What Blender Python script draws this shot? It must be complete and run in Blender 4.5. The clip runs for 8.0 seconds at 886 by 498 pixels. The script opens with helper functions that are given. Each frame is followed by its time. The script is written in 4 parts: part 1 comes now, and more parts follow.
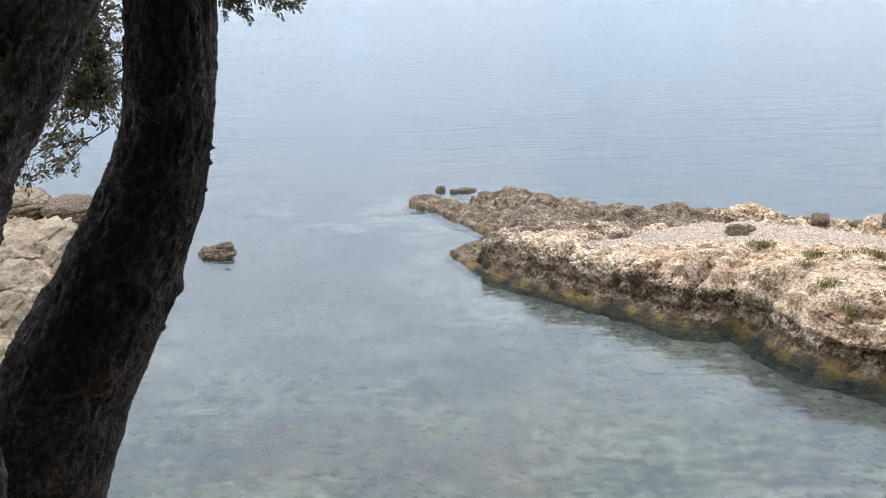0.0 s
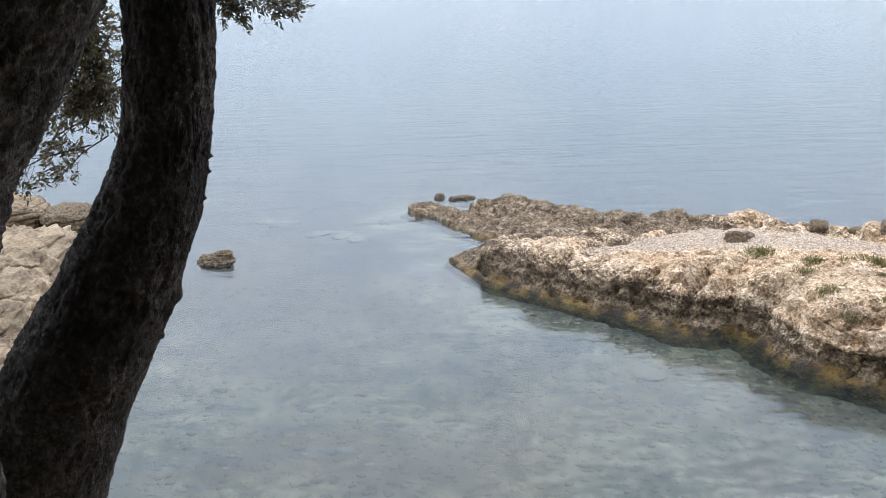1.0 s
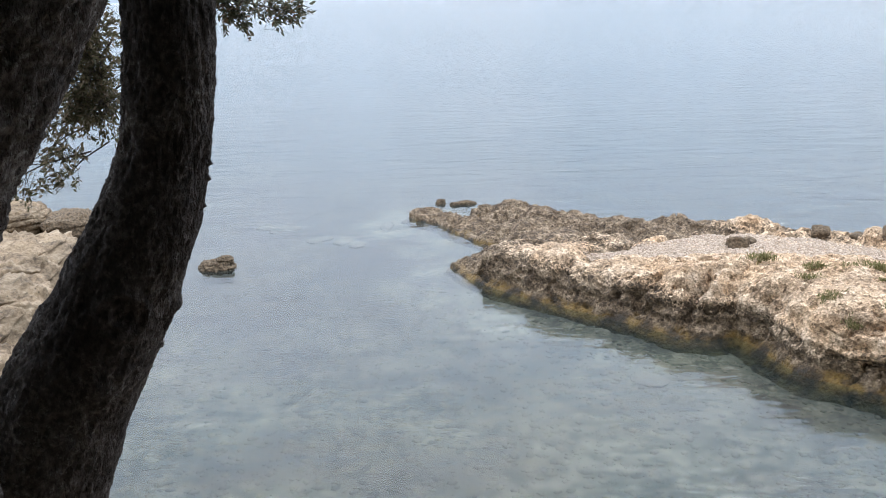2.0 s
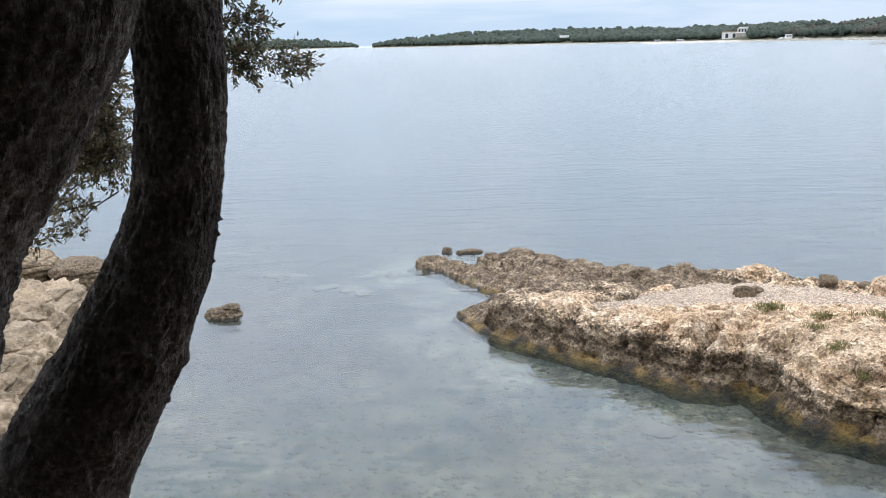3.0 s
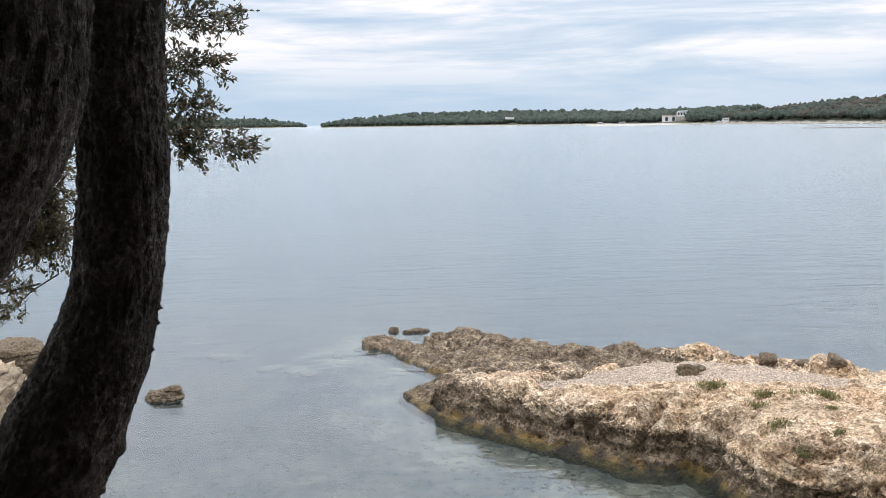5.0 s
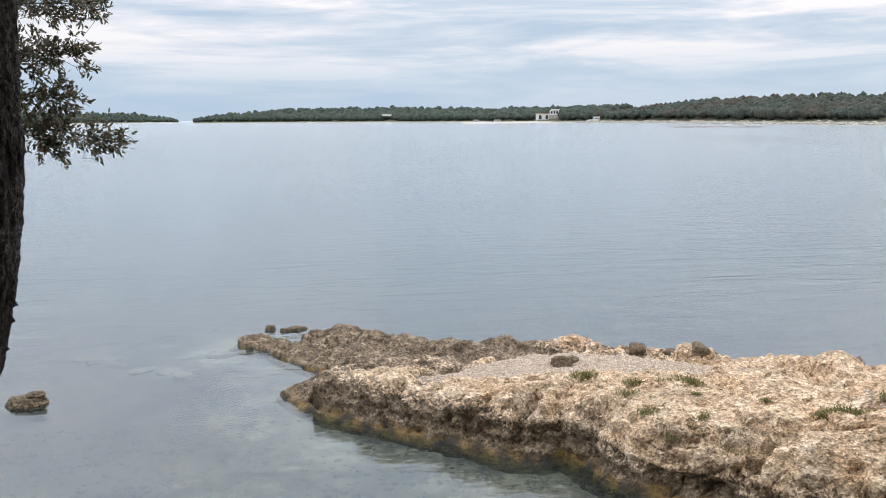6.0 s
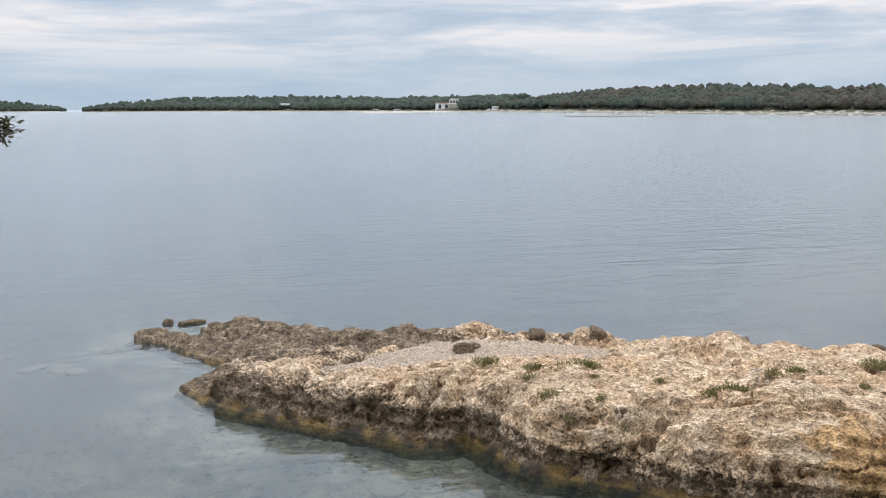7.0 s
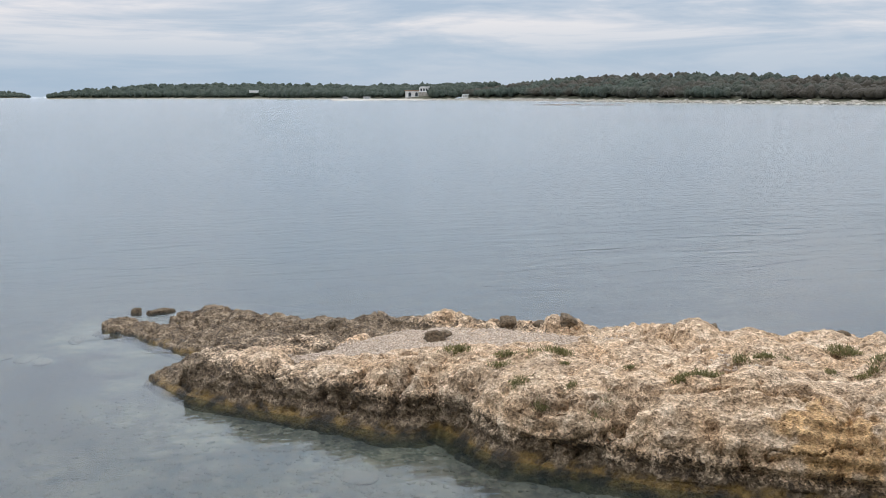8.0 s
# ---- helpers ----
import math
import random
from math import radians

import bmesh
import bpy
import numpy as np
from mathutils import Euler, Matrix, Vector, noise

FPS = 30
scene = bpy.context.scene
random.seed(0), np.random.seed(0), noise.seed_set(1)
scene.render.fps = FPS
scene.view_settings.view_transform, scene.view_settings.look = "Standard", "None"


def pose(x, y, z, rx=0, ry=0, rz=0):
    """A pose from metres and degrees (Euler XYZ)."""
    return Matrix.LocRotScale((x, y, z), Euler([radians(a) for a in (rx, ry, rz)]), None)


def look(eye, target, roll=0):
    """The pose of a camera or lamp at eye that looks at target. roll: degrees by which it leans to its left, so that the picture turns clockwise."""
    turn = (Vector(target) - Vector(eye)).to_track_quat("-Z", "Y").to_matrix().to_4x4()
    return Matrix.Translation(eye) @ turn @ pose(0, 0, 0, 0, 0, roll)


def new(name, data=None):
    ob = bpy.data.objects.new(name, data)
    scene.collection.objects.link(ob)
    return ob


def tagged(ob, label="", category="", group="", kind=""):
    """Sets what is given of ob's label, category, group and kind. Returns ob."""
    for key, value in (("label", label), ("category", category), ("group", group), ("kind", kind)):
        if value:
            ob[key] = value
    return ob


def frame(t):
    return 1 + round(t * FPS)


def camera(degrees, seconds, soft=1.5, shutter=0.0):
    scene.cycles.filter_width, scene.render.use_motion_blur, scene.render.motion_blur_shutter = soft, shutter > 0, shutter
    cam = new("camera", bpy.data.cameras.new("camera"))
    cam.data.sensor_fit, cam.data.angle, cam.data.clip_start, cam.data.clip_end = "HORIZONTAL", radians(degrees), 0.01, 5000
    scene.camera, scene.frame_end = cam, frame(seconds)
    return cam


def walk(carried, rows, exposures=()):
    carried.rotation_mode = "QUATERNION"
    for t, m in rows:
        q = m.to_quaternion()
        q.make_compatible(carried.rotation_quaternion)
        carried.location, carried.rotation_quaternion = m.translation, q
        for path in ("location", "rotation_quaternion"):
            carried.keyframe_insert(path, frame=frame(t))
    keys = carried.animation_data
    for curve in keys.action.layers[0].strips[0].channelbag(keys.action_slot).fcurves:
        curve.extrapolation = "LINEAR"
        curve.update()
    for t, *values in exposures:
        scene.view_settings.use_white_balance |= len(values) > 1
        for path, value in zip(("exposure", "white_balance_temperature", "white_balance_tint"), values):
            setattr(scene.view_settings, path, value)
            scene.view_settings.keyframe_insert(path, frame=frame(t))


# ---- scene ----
cam = camera(50.5, 8.0, soft=1.0)
PATH = [
    (0, (-0.047, 0.885, 3.919), (-0.04, 2.808, 3.367), -1.5),
    (0.5, (-0.047, 0.882, 3.921), (-0.038, 2.808, 3.382), -1.6),
    (1, (-0.044, 0.879, 3.921), (-0.035, 2.806, 3.384), -1.6),
    (2.5, (-0.046, 0.899, 3.926), (-0.041, 2.835, 3.426), -1.7),
    (3, (-0.049, 0.898, 3.94), (-0.052, 2.852, 3.512), -1.6),
    (3.5, (-0.05, 0.891, 3.951), (-0.052, 2.859, 3.593), -1.8),
    (4, (-0.049, 0.883, 3.96), (-0.035, 2.86, 3.657), -1.5),
    (4.2, (-0.049, 0.877, 3.962), (-0.04, 2.858, 3.683), -1.5),
    (5.3, (-0.024, 0.848, 3.971), (0.162, 2.821, 3.706), -0.9),
    (5.5, (-0.026, 0.853, 3.969), (0.213, 2.821, 3.704), -0.8),
    (6, (-0.017, 0.855, 3.956), (0.352, 2.801, 3.679), -0.6),
    (6.5, (-0.016, 0.829, 3.962), (0.456, 2.751, 3.677), -0.6),
    (7, (-0.021, 0.816, 3.953), (0.55, 2.709, 3.652), -0.5),
    (7.5, (-0.01, 0.855, 3.945), (0.612, 2.73, 3.631), -0.4),
    (8, (-0.033, 0.824, 3.947), (0.597, 2.694, 3.621), -0.3),
]
walk(cam, [(t, look(eye, target, roll)) for t, eye, target, roll in PATH],
     [(0, 0.42, 6050, 10), (1.0, 0.34, 6060, 10), (2.5, 0.36, 6100, 10), (3.5, 0.35, 6200, 10), (4.5, 0.27, 6300, 10), (5.5, 0.17, 6350, 10), (7.0, -0.03, 6380, 10), (8.0, -0.14, 6330, 10)])

# ---------------------------------------------------------------- light
SUN_EL, SUN_AZ = 48.0, 25.0      # degrees; azimuth from +y towards +x
world = bpy.data.worlds.new("sky")
scene.world = world
world.use_nodes = True
wt = world.node_tree
wt.nodes.clear()


def wramp(stops):
    n = wt.nodes.new("ShaderNodeValToRGB")
    r = n.color_ramp
    while len(r.elements) < len(stops):
        r.elements.new(0.5)
    for e, (p, c) in zip(r.elements, stops):
        e.position, e.color = p, (*c, 1)
    return n


wl = wt.links.new
sky = wt.nodes.new("ShaderNodeTexSky")
sky.sky_type = "NISHITA"
sky.sun_disc = False
sky.sun_elevation, sky.sun_rotation = radians(SUN_EL), radians(SUN_AZ)
sky.dust_density = 2.0
w_coord = wt.nodes.new("ShaderNodeTexCoord")
w_sep = wt.nodes.new("ShaderNodeSeparateXYZ")
wl(w_coord.outputs["Generated"], w_sep.inputs[0])
# long flat cloud streaks: squeezed in height, spread along the horizon
w_map = wt.nodes.new("ShaderNodeMapping")
w_map.inputs["Scale"].default_value = (3.0, 3.0, 27.0)
w_map.inputs["Rotation"].default_value = (0.0, radians(1.2), 0.0)
wl(w_coord.outputs["Generated"], w_map.inputs["Vector"])
w_n1 = wt.nodes.new("ShaderNodeTexNoise")
w_n1.inputs["Scale"].default_value = 1.15
w_n1.inputs["Detail"].default_value = 6.0
w_n1.inputs["Roughness"].default_value = 0.60
w_n1.inputs["Distortion"].default_value = 0.35
wl(w_map.outputs[0], w_n1.inputs["Vector"])
w_cloud = wramp([(0.36, (0.47, 0.58, 0.72)), (0.46, (0.62, 0.69, 0.79)), (0.53, (0.80, 0.81, 0.865)), (0.60, (1.0, 0.95, 0.945))])
wl(w_n1.outputs["Fac"], w_cloud.inputs[0])
# blue gap low over the horizon
w_low = wramp([(0.0, (0.80, 0.80, 0.80)), (0.035, (0.72, 0.72, 0.72)), (0.075, (0.12, 0.12, 0.12)), (0.12, (0.0, 0.0, 0.0))])
wl(w_sep.outputs["Z"], w_low.inputs[0])
w_mixlow = wt.nodes.new("ShaderNodeMix")
w_mixlow.data_type = "RGBA"
wl(w_low.outputs["Color"], w_mixlow.inputs["Factor"])
wl(w_cloud.outputs["Color"], w_mixlow.inputs["A"])
w_mixlow.inputs["B"].default_value = (0.45, 0.60, 0.76, 1)
bg_sky, bg_cloud = wt.nodes.new("ShaderNodeBackground"), wt.nodes.new("ShaderNodeBackground")
bg_sky.inputs["Strength"].default_value = 0.10
bg_cloud.inputs["Strength"].default_value = 2.38
wl(sky.outputs[0], bg_sky.inputs["Color"])
# an overcast sky grows brighter towards the zenith
w_zen = wramp([(0.0, (0.395, 0.395, 0.395)), (0.14, (0.415, 0.415, 0.415)), (0.22, (0.56, 0.58, 0.605)), (0.36, (0.98, 1.01, 1.05)), (0.60, (1.10, 1.08, 1.05)), (1.0, (0.85, 0.835, 0.805))])
wl(w_sep.outputs["Z"], w_zen.inputs[0])
w_mul = wt.nodes.new("ShaderNodeMix")
w_mul.data_type, w_mul.blend_type = "RGBA", "MULTIPLY"
w_mul.inputs[0].default_value = 1.0
wl(w_mixlow.outputs["Result"], w_mul.inputs[6])
wl(w_zen.outputs["Color"], w_mul.inputs[7])
wl(w_mul.outputs[2], bg_cloud.inputs["Color"])
w_ms = wt.nodes.new("ShaderNodeMixShader")
w_ms.inputs[0].default_value = 0.92
wl(bg_sky.outputs[0], w_ms.inputs[1])
wl(bg_cloud.outputs[0], w_ms.inputs[2])
w_out = wt.nodes.new("ShaderNodeOutputWorld")
wl(w_ms.outputs[0], w_out.inputs["Surface"])

sun_data = bpy.data.lights.new("sun", "SUN")
sun_data.energy, sun_data.angle, sun_data.color = 0.9, radians(35), (1.0, 0.95, 0.88)
sun = new("sun", sun_data)
sd = Vector((math.sin(radians(SUN_AZ)) * math.cos(radians(SUN_EL)), math.cos(radians(SUN_AZ)) * math.cos(radians(SUN_EL)), math.sin(radians(SUN_EL))))
sun.matrix_world = look(sd * 50, (0, 0, 0))


# ---------------------------------------------------------------- numeric noise
def hash3(i, j, k, seed):
    h = (i.astype(np.int64) * 374761393 + j.astype(np.int64) * 668265263 + k.astype(np.int64) * 2147483647 + seed * 974711) & 0xFFFFFFFF
    h = ((h ^ (h >> 13)) * 1274126177) & 0xFFFFFFFF
    h = ((h ^ (h >> 16)) * 2246822519) & 0xFFFFFFFF
    return (h ^ (h >> 15)) & 0xFFFFFFFF


def perlin(p, seed=0):
    """Gradient noise at points p (n, 3), about -1 to 1."""
    f = np.floor(p)
    i = f.astype(np.int64)
    r = p - f
    u = r * r * r * (r * (r * 6 - 15) + 10)
    tot = np.zeros(len(p))
    for a in (0, 1):
        for b in (0, 1):
            for c in (0, 1):
                h = hash3(i[:, 0] + a, i[:, 1] + b, i[:, 2] + c, seed)
                g = np.stack([(h & 1023) / 511.5 - 1, ((h >> 10) & 1023) / 511.5 - 1, ((h >> 20) & 1023) / 511.5 - 1], 1)
                d = ((r - np.array((a, b, c))) * g).sum(1)
                w = (u[:, 0] if a else 1 - u[:, 0]) * (u[:, 1] if b else 1 - u[:, 1]) * (u[:, 2] if c else 1 - u[:, 2])
                tot += w * d
    return tot * 1.3


def fbm(p, octaves=4, seed=0, gain=0.5):
    tot, amp = np.zeros(len(p)), 1.0
    for o in range(octaves):
        tot += amp * perlin(p * 2.0 ** o + 17.3 * o, seed + o)
        amp *= gain
    return tot


def ridged(p, octaves=4, seed=0, gain=0.55):
    tot, amp = np.zeros(len(p)), 1.0
    for o in range(octaves):
        tot += amp * (1 - 2.2 * np.abs(perlin(p * 2.0 ** o + 9.1 * o, seed + o)))
        amp *= gain
    return tot


def billow(p, octaves=3, seed=0, gain=0.5):
    """Rounded swellings with sharp creases between them, about 0 to 1."""
    tot, amp = np.zeros(len(p)), 1.0
    for o in range(octaves):
        tot += amp * np.abs(perlin(p * 2.03 ** o + 13.7 * o, seed + o))
        amp *= gain
    return tot * 1.6


def worley(p, seed=0):
    """Distance to the nearest of scattered points, and a random value of that point; p (n, 3)."""
    f = np.floor(p).astype(np.int64)
    best, val = np.full(len(p), 9.0), np.zeros(len(p))
    for a in (-1, 0, 1):
        for b in (-1, 0, 1):
            for c in (-1, 0, 1):
                q = f + np.array((a, b, c))
                h = hash3(q[:, 0], q[:, 1], q[:, 2], seed)
                o = np.stack([(h & 1023) / 1023, ((h >> 10) & 1023) / 1023, ((h >> 20) & 1023) / 1023], 1)
                d = np.sqrt(((q + o - p) ** 2).sum(1))
                near = d < best
                best, val = np.where(near, d, best), np.where(near, ((h >> 5) & 255) / 255, val)
    return best, val


def flat3(x, y, z=0.0):
    return np.stack([x, y, np.zeros_like(x) + z], 1)


def step(a, b, v):
    t = np.clip((v - a) / (b - a), 0, 1)
    return t * t * (3 - 2 * t)


def signed(x, y, poly):
    """Distance to a closed outline, positive inside."""
    best, inside = np.full(len(x), 1e9), np.zeros(len(x), bool)
    n = len(poly)
    for k in range(n):
        (ax, ay), (bx, by) = poly[k], poly[(k + 1) % n]
        dx, dy = bx - ax, by - ay
        s = np.clip(((x - ax) * dx + (y - ay) * dy) / (dx * dx + dy * dy), 0, 1)
        best = np.minimum(best, np.hypot(x - ax - s * dx, y - ay - s * dy))
        if ay != by:
            inside ^= ((ay > y) != (by > y)) & (x < (bx - ax) * (y - ay) / (by - ay) + ax)
    return np.where(inside, best, -best)


# ---------------------------------------------------------------- materials
class Mat:
    """A node material with short ways to add nodes."""

    def __init__(self, name):
        self.m = bpy.data.materials.new(name)
        self.m.use_nodes = True
        self.t = self.m.node_tree
        self.t.nodes.clear()
        self.out = self.t.nodes.new("ShaderNodeOutputMaterial")

    def n(self, kind, inputs=(), **props):
        node = self.t.nodes.new("ShaderNode" + kind)
        for k, v in props.items():
            if k == "operation":
                node.operation = v
            elif k == "data_type":
                node.data_type = v
            elif k == "blend_type":
                node.blend_type = v
            elif k == "feature":
                node.feature = v
        for key, v in dict(inputs).items():
            self.put(node, key, v)
        return node

    def put(self, node, key, v):
        if isinstance(v, bpy.types.NodeSocket):
            self.t.links.new(v, node.inputs[key])
        elif isinstance(v, tuple) and len(v) == 3 and node.inputs[key].type == "RGBA":
            node.inputs[key].default_value = (*v, 1)
        else:
            node.inputs[key].default_value = v

    def pos(self):
        return self.n("NewGeometry").outputs["Position"]

    def noise(self, vec, scale, detail=4.0, rough=0.55, dist=0.0):
        return self.n("TexNoise", {"Vector": vec, "Scale": scale, "Detail": detail, "Roughness": rough, "Distortion": dist}).outputs["Fac"]

    def ramp(self, fac, stops):
        node = self.n("ValToRGB", {"Fac": fac})
        r = node.color_ramp
        while len(r.elements) < len(stops):
            r.elements.new(0.5)
        for e, (p, c) in zip(r.elements, stops):
            e.position = p
            e.color = (*c, 1) if isinstance(c, tuple) else (c, c, c, 1)
        return node.outputs["Color"]

    def mix(self, fac, a, b, blend="MIX"):
        node = self.t.nodes.new("ShaderNodeMix")
        node.data_type, node.blend_type = "RGBA", blend
        for idx, v in ((0, fac), (6, a), (7, b)):
            if isinstance(v, bpy.types.NodeSocket):
                self.t.links.new(v, node.inputs[idx])
            elif isinstance(v, tuple):
                node.inputs[idx].default_value = (*v, 1)
            else:
                node.inputs[idx].default_value = v
        return node.outputs[2]

    def math(self, op, a, b=0.0, clamp=False):
        node = self.t.nodes.new("ShaderNodeMath")
        node.operation, node.use_clamp = op, clamp
        for idx, v in ((0, a), (1, b)):
            if isinstance(v, bpy.types.NodeSocket):
                self.t.links.new(v, node.inputs[idx])
            else:
                node.inputs[idx].default_value = v
        return node.outputs[0]

    def scale(self, vec, s):
        return self.n("Mapping", {"Vector": vec, "Scale": s}).outputs[0]

    def bump(self, height, strength, distance, normal=None):
        node = self.n("Bump", {"Height": height, "Strength": strength, "Distance": distance})
        if normal is not None:
            self.t.links.new(normal, node.inputs["Normal"])
        return node.outputs[0]

    def principled(self, color, rough=0.8, normal=None, **kw):
        node = self.n("BsdfPrincipled", {"Base Color": color, "Roughness": rough})
        if normal is not None:
            self.t.links.new(normal, node.inputs["Normal"])
        for k, v in kw.items():
            self.put(node, k.replace("_", " "), v)
        self.t.links.new(node.outputs[0], self.out.inputs["Surface"])
        return self.m


def rock_material():
    """Weathered limestone: cream above, brown-grey crust in the splash belt, golden weed at the water, dark weed below."""
    k = Mat("limestone")
    p = k.pos()
    xyz = k.n("SeparateXYZ", {"Vector": p}).outputs
    z = xyz["Z"]
    big = k.noise(p, 1.1, 2, 0.5)
    mid = k.noise(p, 4.5, 2, 0.5)
    fine = k.noise(p, 13.0, 4, 0.55)
    bent = k.n("VectorMath", {0: p, 1: k.scale(k.n("TexNoise", {"Vector": p, "Scale": 11.0, "Detail": 2.0}).outputs["Color"], (0.020, 0.020, 0.020))}, operation="ADD").outputs[0]
    crumb = k.n("TexVoronoi", {"Vector": bent, "Scale": 23.0, "Randomness": 1.0})
    pick = k.n("SeparateXYZ", {"Vector": crumb.outputs["Color"]}).outputs["X"]
    clump = k.n("TexVoronoi", {"Vector": bent, "Scale": 50.0, "Randomness": 1.0})
    tone = k.n("SeparateXYZ", {"Vector": clump.outputs["Color"]}).outputs["Y"]
    # how high the dark splash belt reaches: all over the low point and the seaward ridge, lower towards the land
    seaward = k.ramp(k.math("MULTIPLY", k.math("ADD", xyz["Y"], k.math("MULTIPLY", xyz["X"], 0.62)), 0.05), [(0.795, 0.0), (0.84, 1.0)])
    reach = k.ramp(k.math("MULTIPLY", xyz["X"], 0.1), [(0.04, 0.62), (0.12, 0.46), (0.26, 0.44), (0.34, 0.36), (0.42, 0.29), (0.52, 0.27), (0.64, 0.17)])
    landward = k.ramp(k.math("MULTIPLY", xyz["X"], 0.1), [(0.55, 1.0), (0.68, 0.25)])
    reach = k.math("ADD", reach, k.math("MULTIPLY", k.math("MULTIPLY", seaward, landward), 0.28))
    rag = k.math("ADD", k.math("MULTIPLY", k.math("SUBTRACT", big, 0.5), 0.30), k.math("MULTIPLY", k.math("SUBTRACT", mid, 0.5), 0.18))
    rag = k.math("ADD", rag, k.math("ADD", k.math("MULTIPLY", k.math("SUBTRACT", tone, 0.5), 0.10), k.math("MULTIPLY", k.math("SUBTRACT", pick, 0.5), 0.10)))
    belt = k.ramp(k.math("ADD", k.math("SUBTRACT", k.math("ADD", z, rag), reach), 0.5), [(0.42, 0.0), (0.58, 1.0)])
    cream = k.ramp(k.math("ADD", k.math("MULTIPLY", mid, 0.72), k.math("MULTIPLY", k.math("ADD", pick, tone), 0.14)), [(0.34, (0.42, 0.292, 0.182)), (0.44, (0.52, 0.370, 0.235)), (0.54, (0.59, 0.430, 0.280)), (0.66, (0.70, 0.55, 0.395))])
    ochre = k.ramp(k.noise(p, 1.7, 2, 0.5), [(0.48, 0.0), (0.66, 1.0)])
    cream = k.mix(k.math("MULTIPLY", ochre, 0.40), cream, k.mix(1.0, cream, (0.92, 0.76, 0.56), "MULTIPLY"))
    grey = k.ramp(k.noise(p, 2.2, 2, 0.5), [(0.50, 0.0), (0.66, 1.0)])
    cream = k.mix(k.math("MULTIPLY", grey, 0.35), cream, k.mix(1.0, cream, (0.62, 0.64, 0.68), "MULTIPLY"))
    stain = k.n("VectorMath", {0: k.n("VectorMath", {0: p, 1: (6.35, 7.85, 0.62)}, operation="SUBTRACT").outputs[0]}, operation="LENGTH").outputs["Value"]
    stain = k.ramp(k.math("ADD", stain, k.math("MULTIPLY", k.math("SUBTRACT", mid, 0.5), 1.1)), [(0.40, 0.8), (0.62, 0.0)])
    cream = k.mix(stain, cream, k.ramp(fine, [(0.35, (0.36, 0.20, 0.08)), (0.62, (0.68, 0.43, 0.19))]))
    dark = k.ramp(k.math("ADD", k.math("MULTIPLY", mid, 0.72), k.math("MULTIPLY", k.math("ADD", pick, tone), 0.14)), [(0.36, (0.105, 0.074, 0.046)), (0.46, (0.160, 0.115, 0.072)), (0.55, (0.21, 0.153, 0.097)), (0.66, (0.32, 0.245, 0.165))])
    col = k.mix(belt, dark, cream)
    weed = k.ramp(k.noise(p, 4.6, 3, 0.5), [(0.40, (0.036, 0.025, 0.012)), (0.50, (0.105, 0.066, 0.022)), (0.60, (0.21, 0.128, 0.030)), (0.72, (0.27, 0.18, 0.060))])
    # dark weed below water, its tone also standing in for the rock's reflection
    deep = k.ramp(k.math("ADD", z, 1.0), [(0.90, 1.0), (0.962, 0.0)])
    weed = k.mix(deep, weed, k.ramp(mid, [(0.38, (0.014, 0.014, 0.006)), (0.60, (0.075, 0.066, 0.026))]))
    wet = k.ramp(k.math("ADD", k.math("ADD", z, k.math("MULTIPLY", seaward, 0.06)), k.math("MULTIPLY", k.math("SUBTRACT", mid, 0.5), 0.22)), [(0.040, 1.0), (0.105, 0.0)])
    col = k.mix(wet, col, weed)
    # crumbs and clumps each of their own tone, with shade painted into the pits
    dry = k.math("SUBTRACT", 1.0, k.math("MULTIPLY", wet, 0.6))
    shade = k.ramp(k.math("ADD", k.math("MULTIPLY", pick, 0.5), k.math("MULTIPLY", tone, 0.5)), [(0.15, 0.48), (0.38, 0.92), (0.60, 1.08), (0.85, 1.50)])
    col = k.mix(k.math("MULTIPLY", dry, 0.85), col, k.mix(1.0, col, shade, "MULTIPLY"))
    pit_shade = k.ramp(k.math("ADD", crumb.outputs["Distance"], k.math("MULTIPLY", k.math("SUBTRACT", mid, 0.5), 0.8)), [(0.14, 1.0), (0.30, 0.0)])
    col = k.mix(k.math("MULTIPLY", pit_shade, 0.55), col, k.mix(1.0, col, (0.42, 0.36, 0.30), "MULTIPLY"))
    h = k.math("ADD", k.math("MULTIPLY", crumb.outputs["Distance"], 0.7), k.math("MULTIPLY", clump.outputs["Distance"], 0.45))
    h = k.math("ADD", h, k.math("ADD", k.math("MULTIPLY", pick, 0.22), k.math("ADD", k.math("MULTIPLY", tone, 0.30), k.math("MULTIPLY", fine, 0.5))))
    rough = k.math("SUBTRACT", 0.92, k.math("MULTIPLY", wet, 0.40))
    return k.principled(col, rough, k.bump(h, 0.9, 0.028))


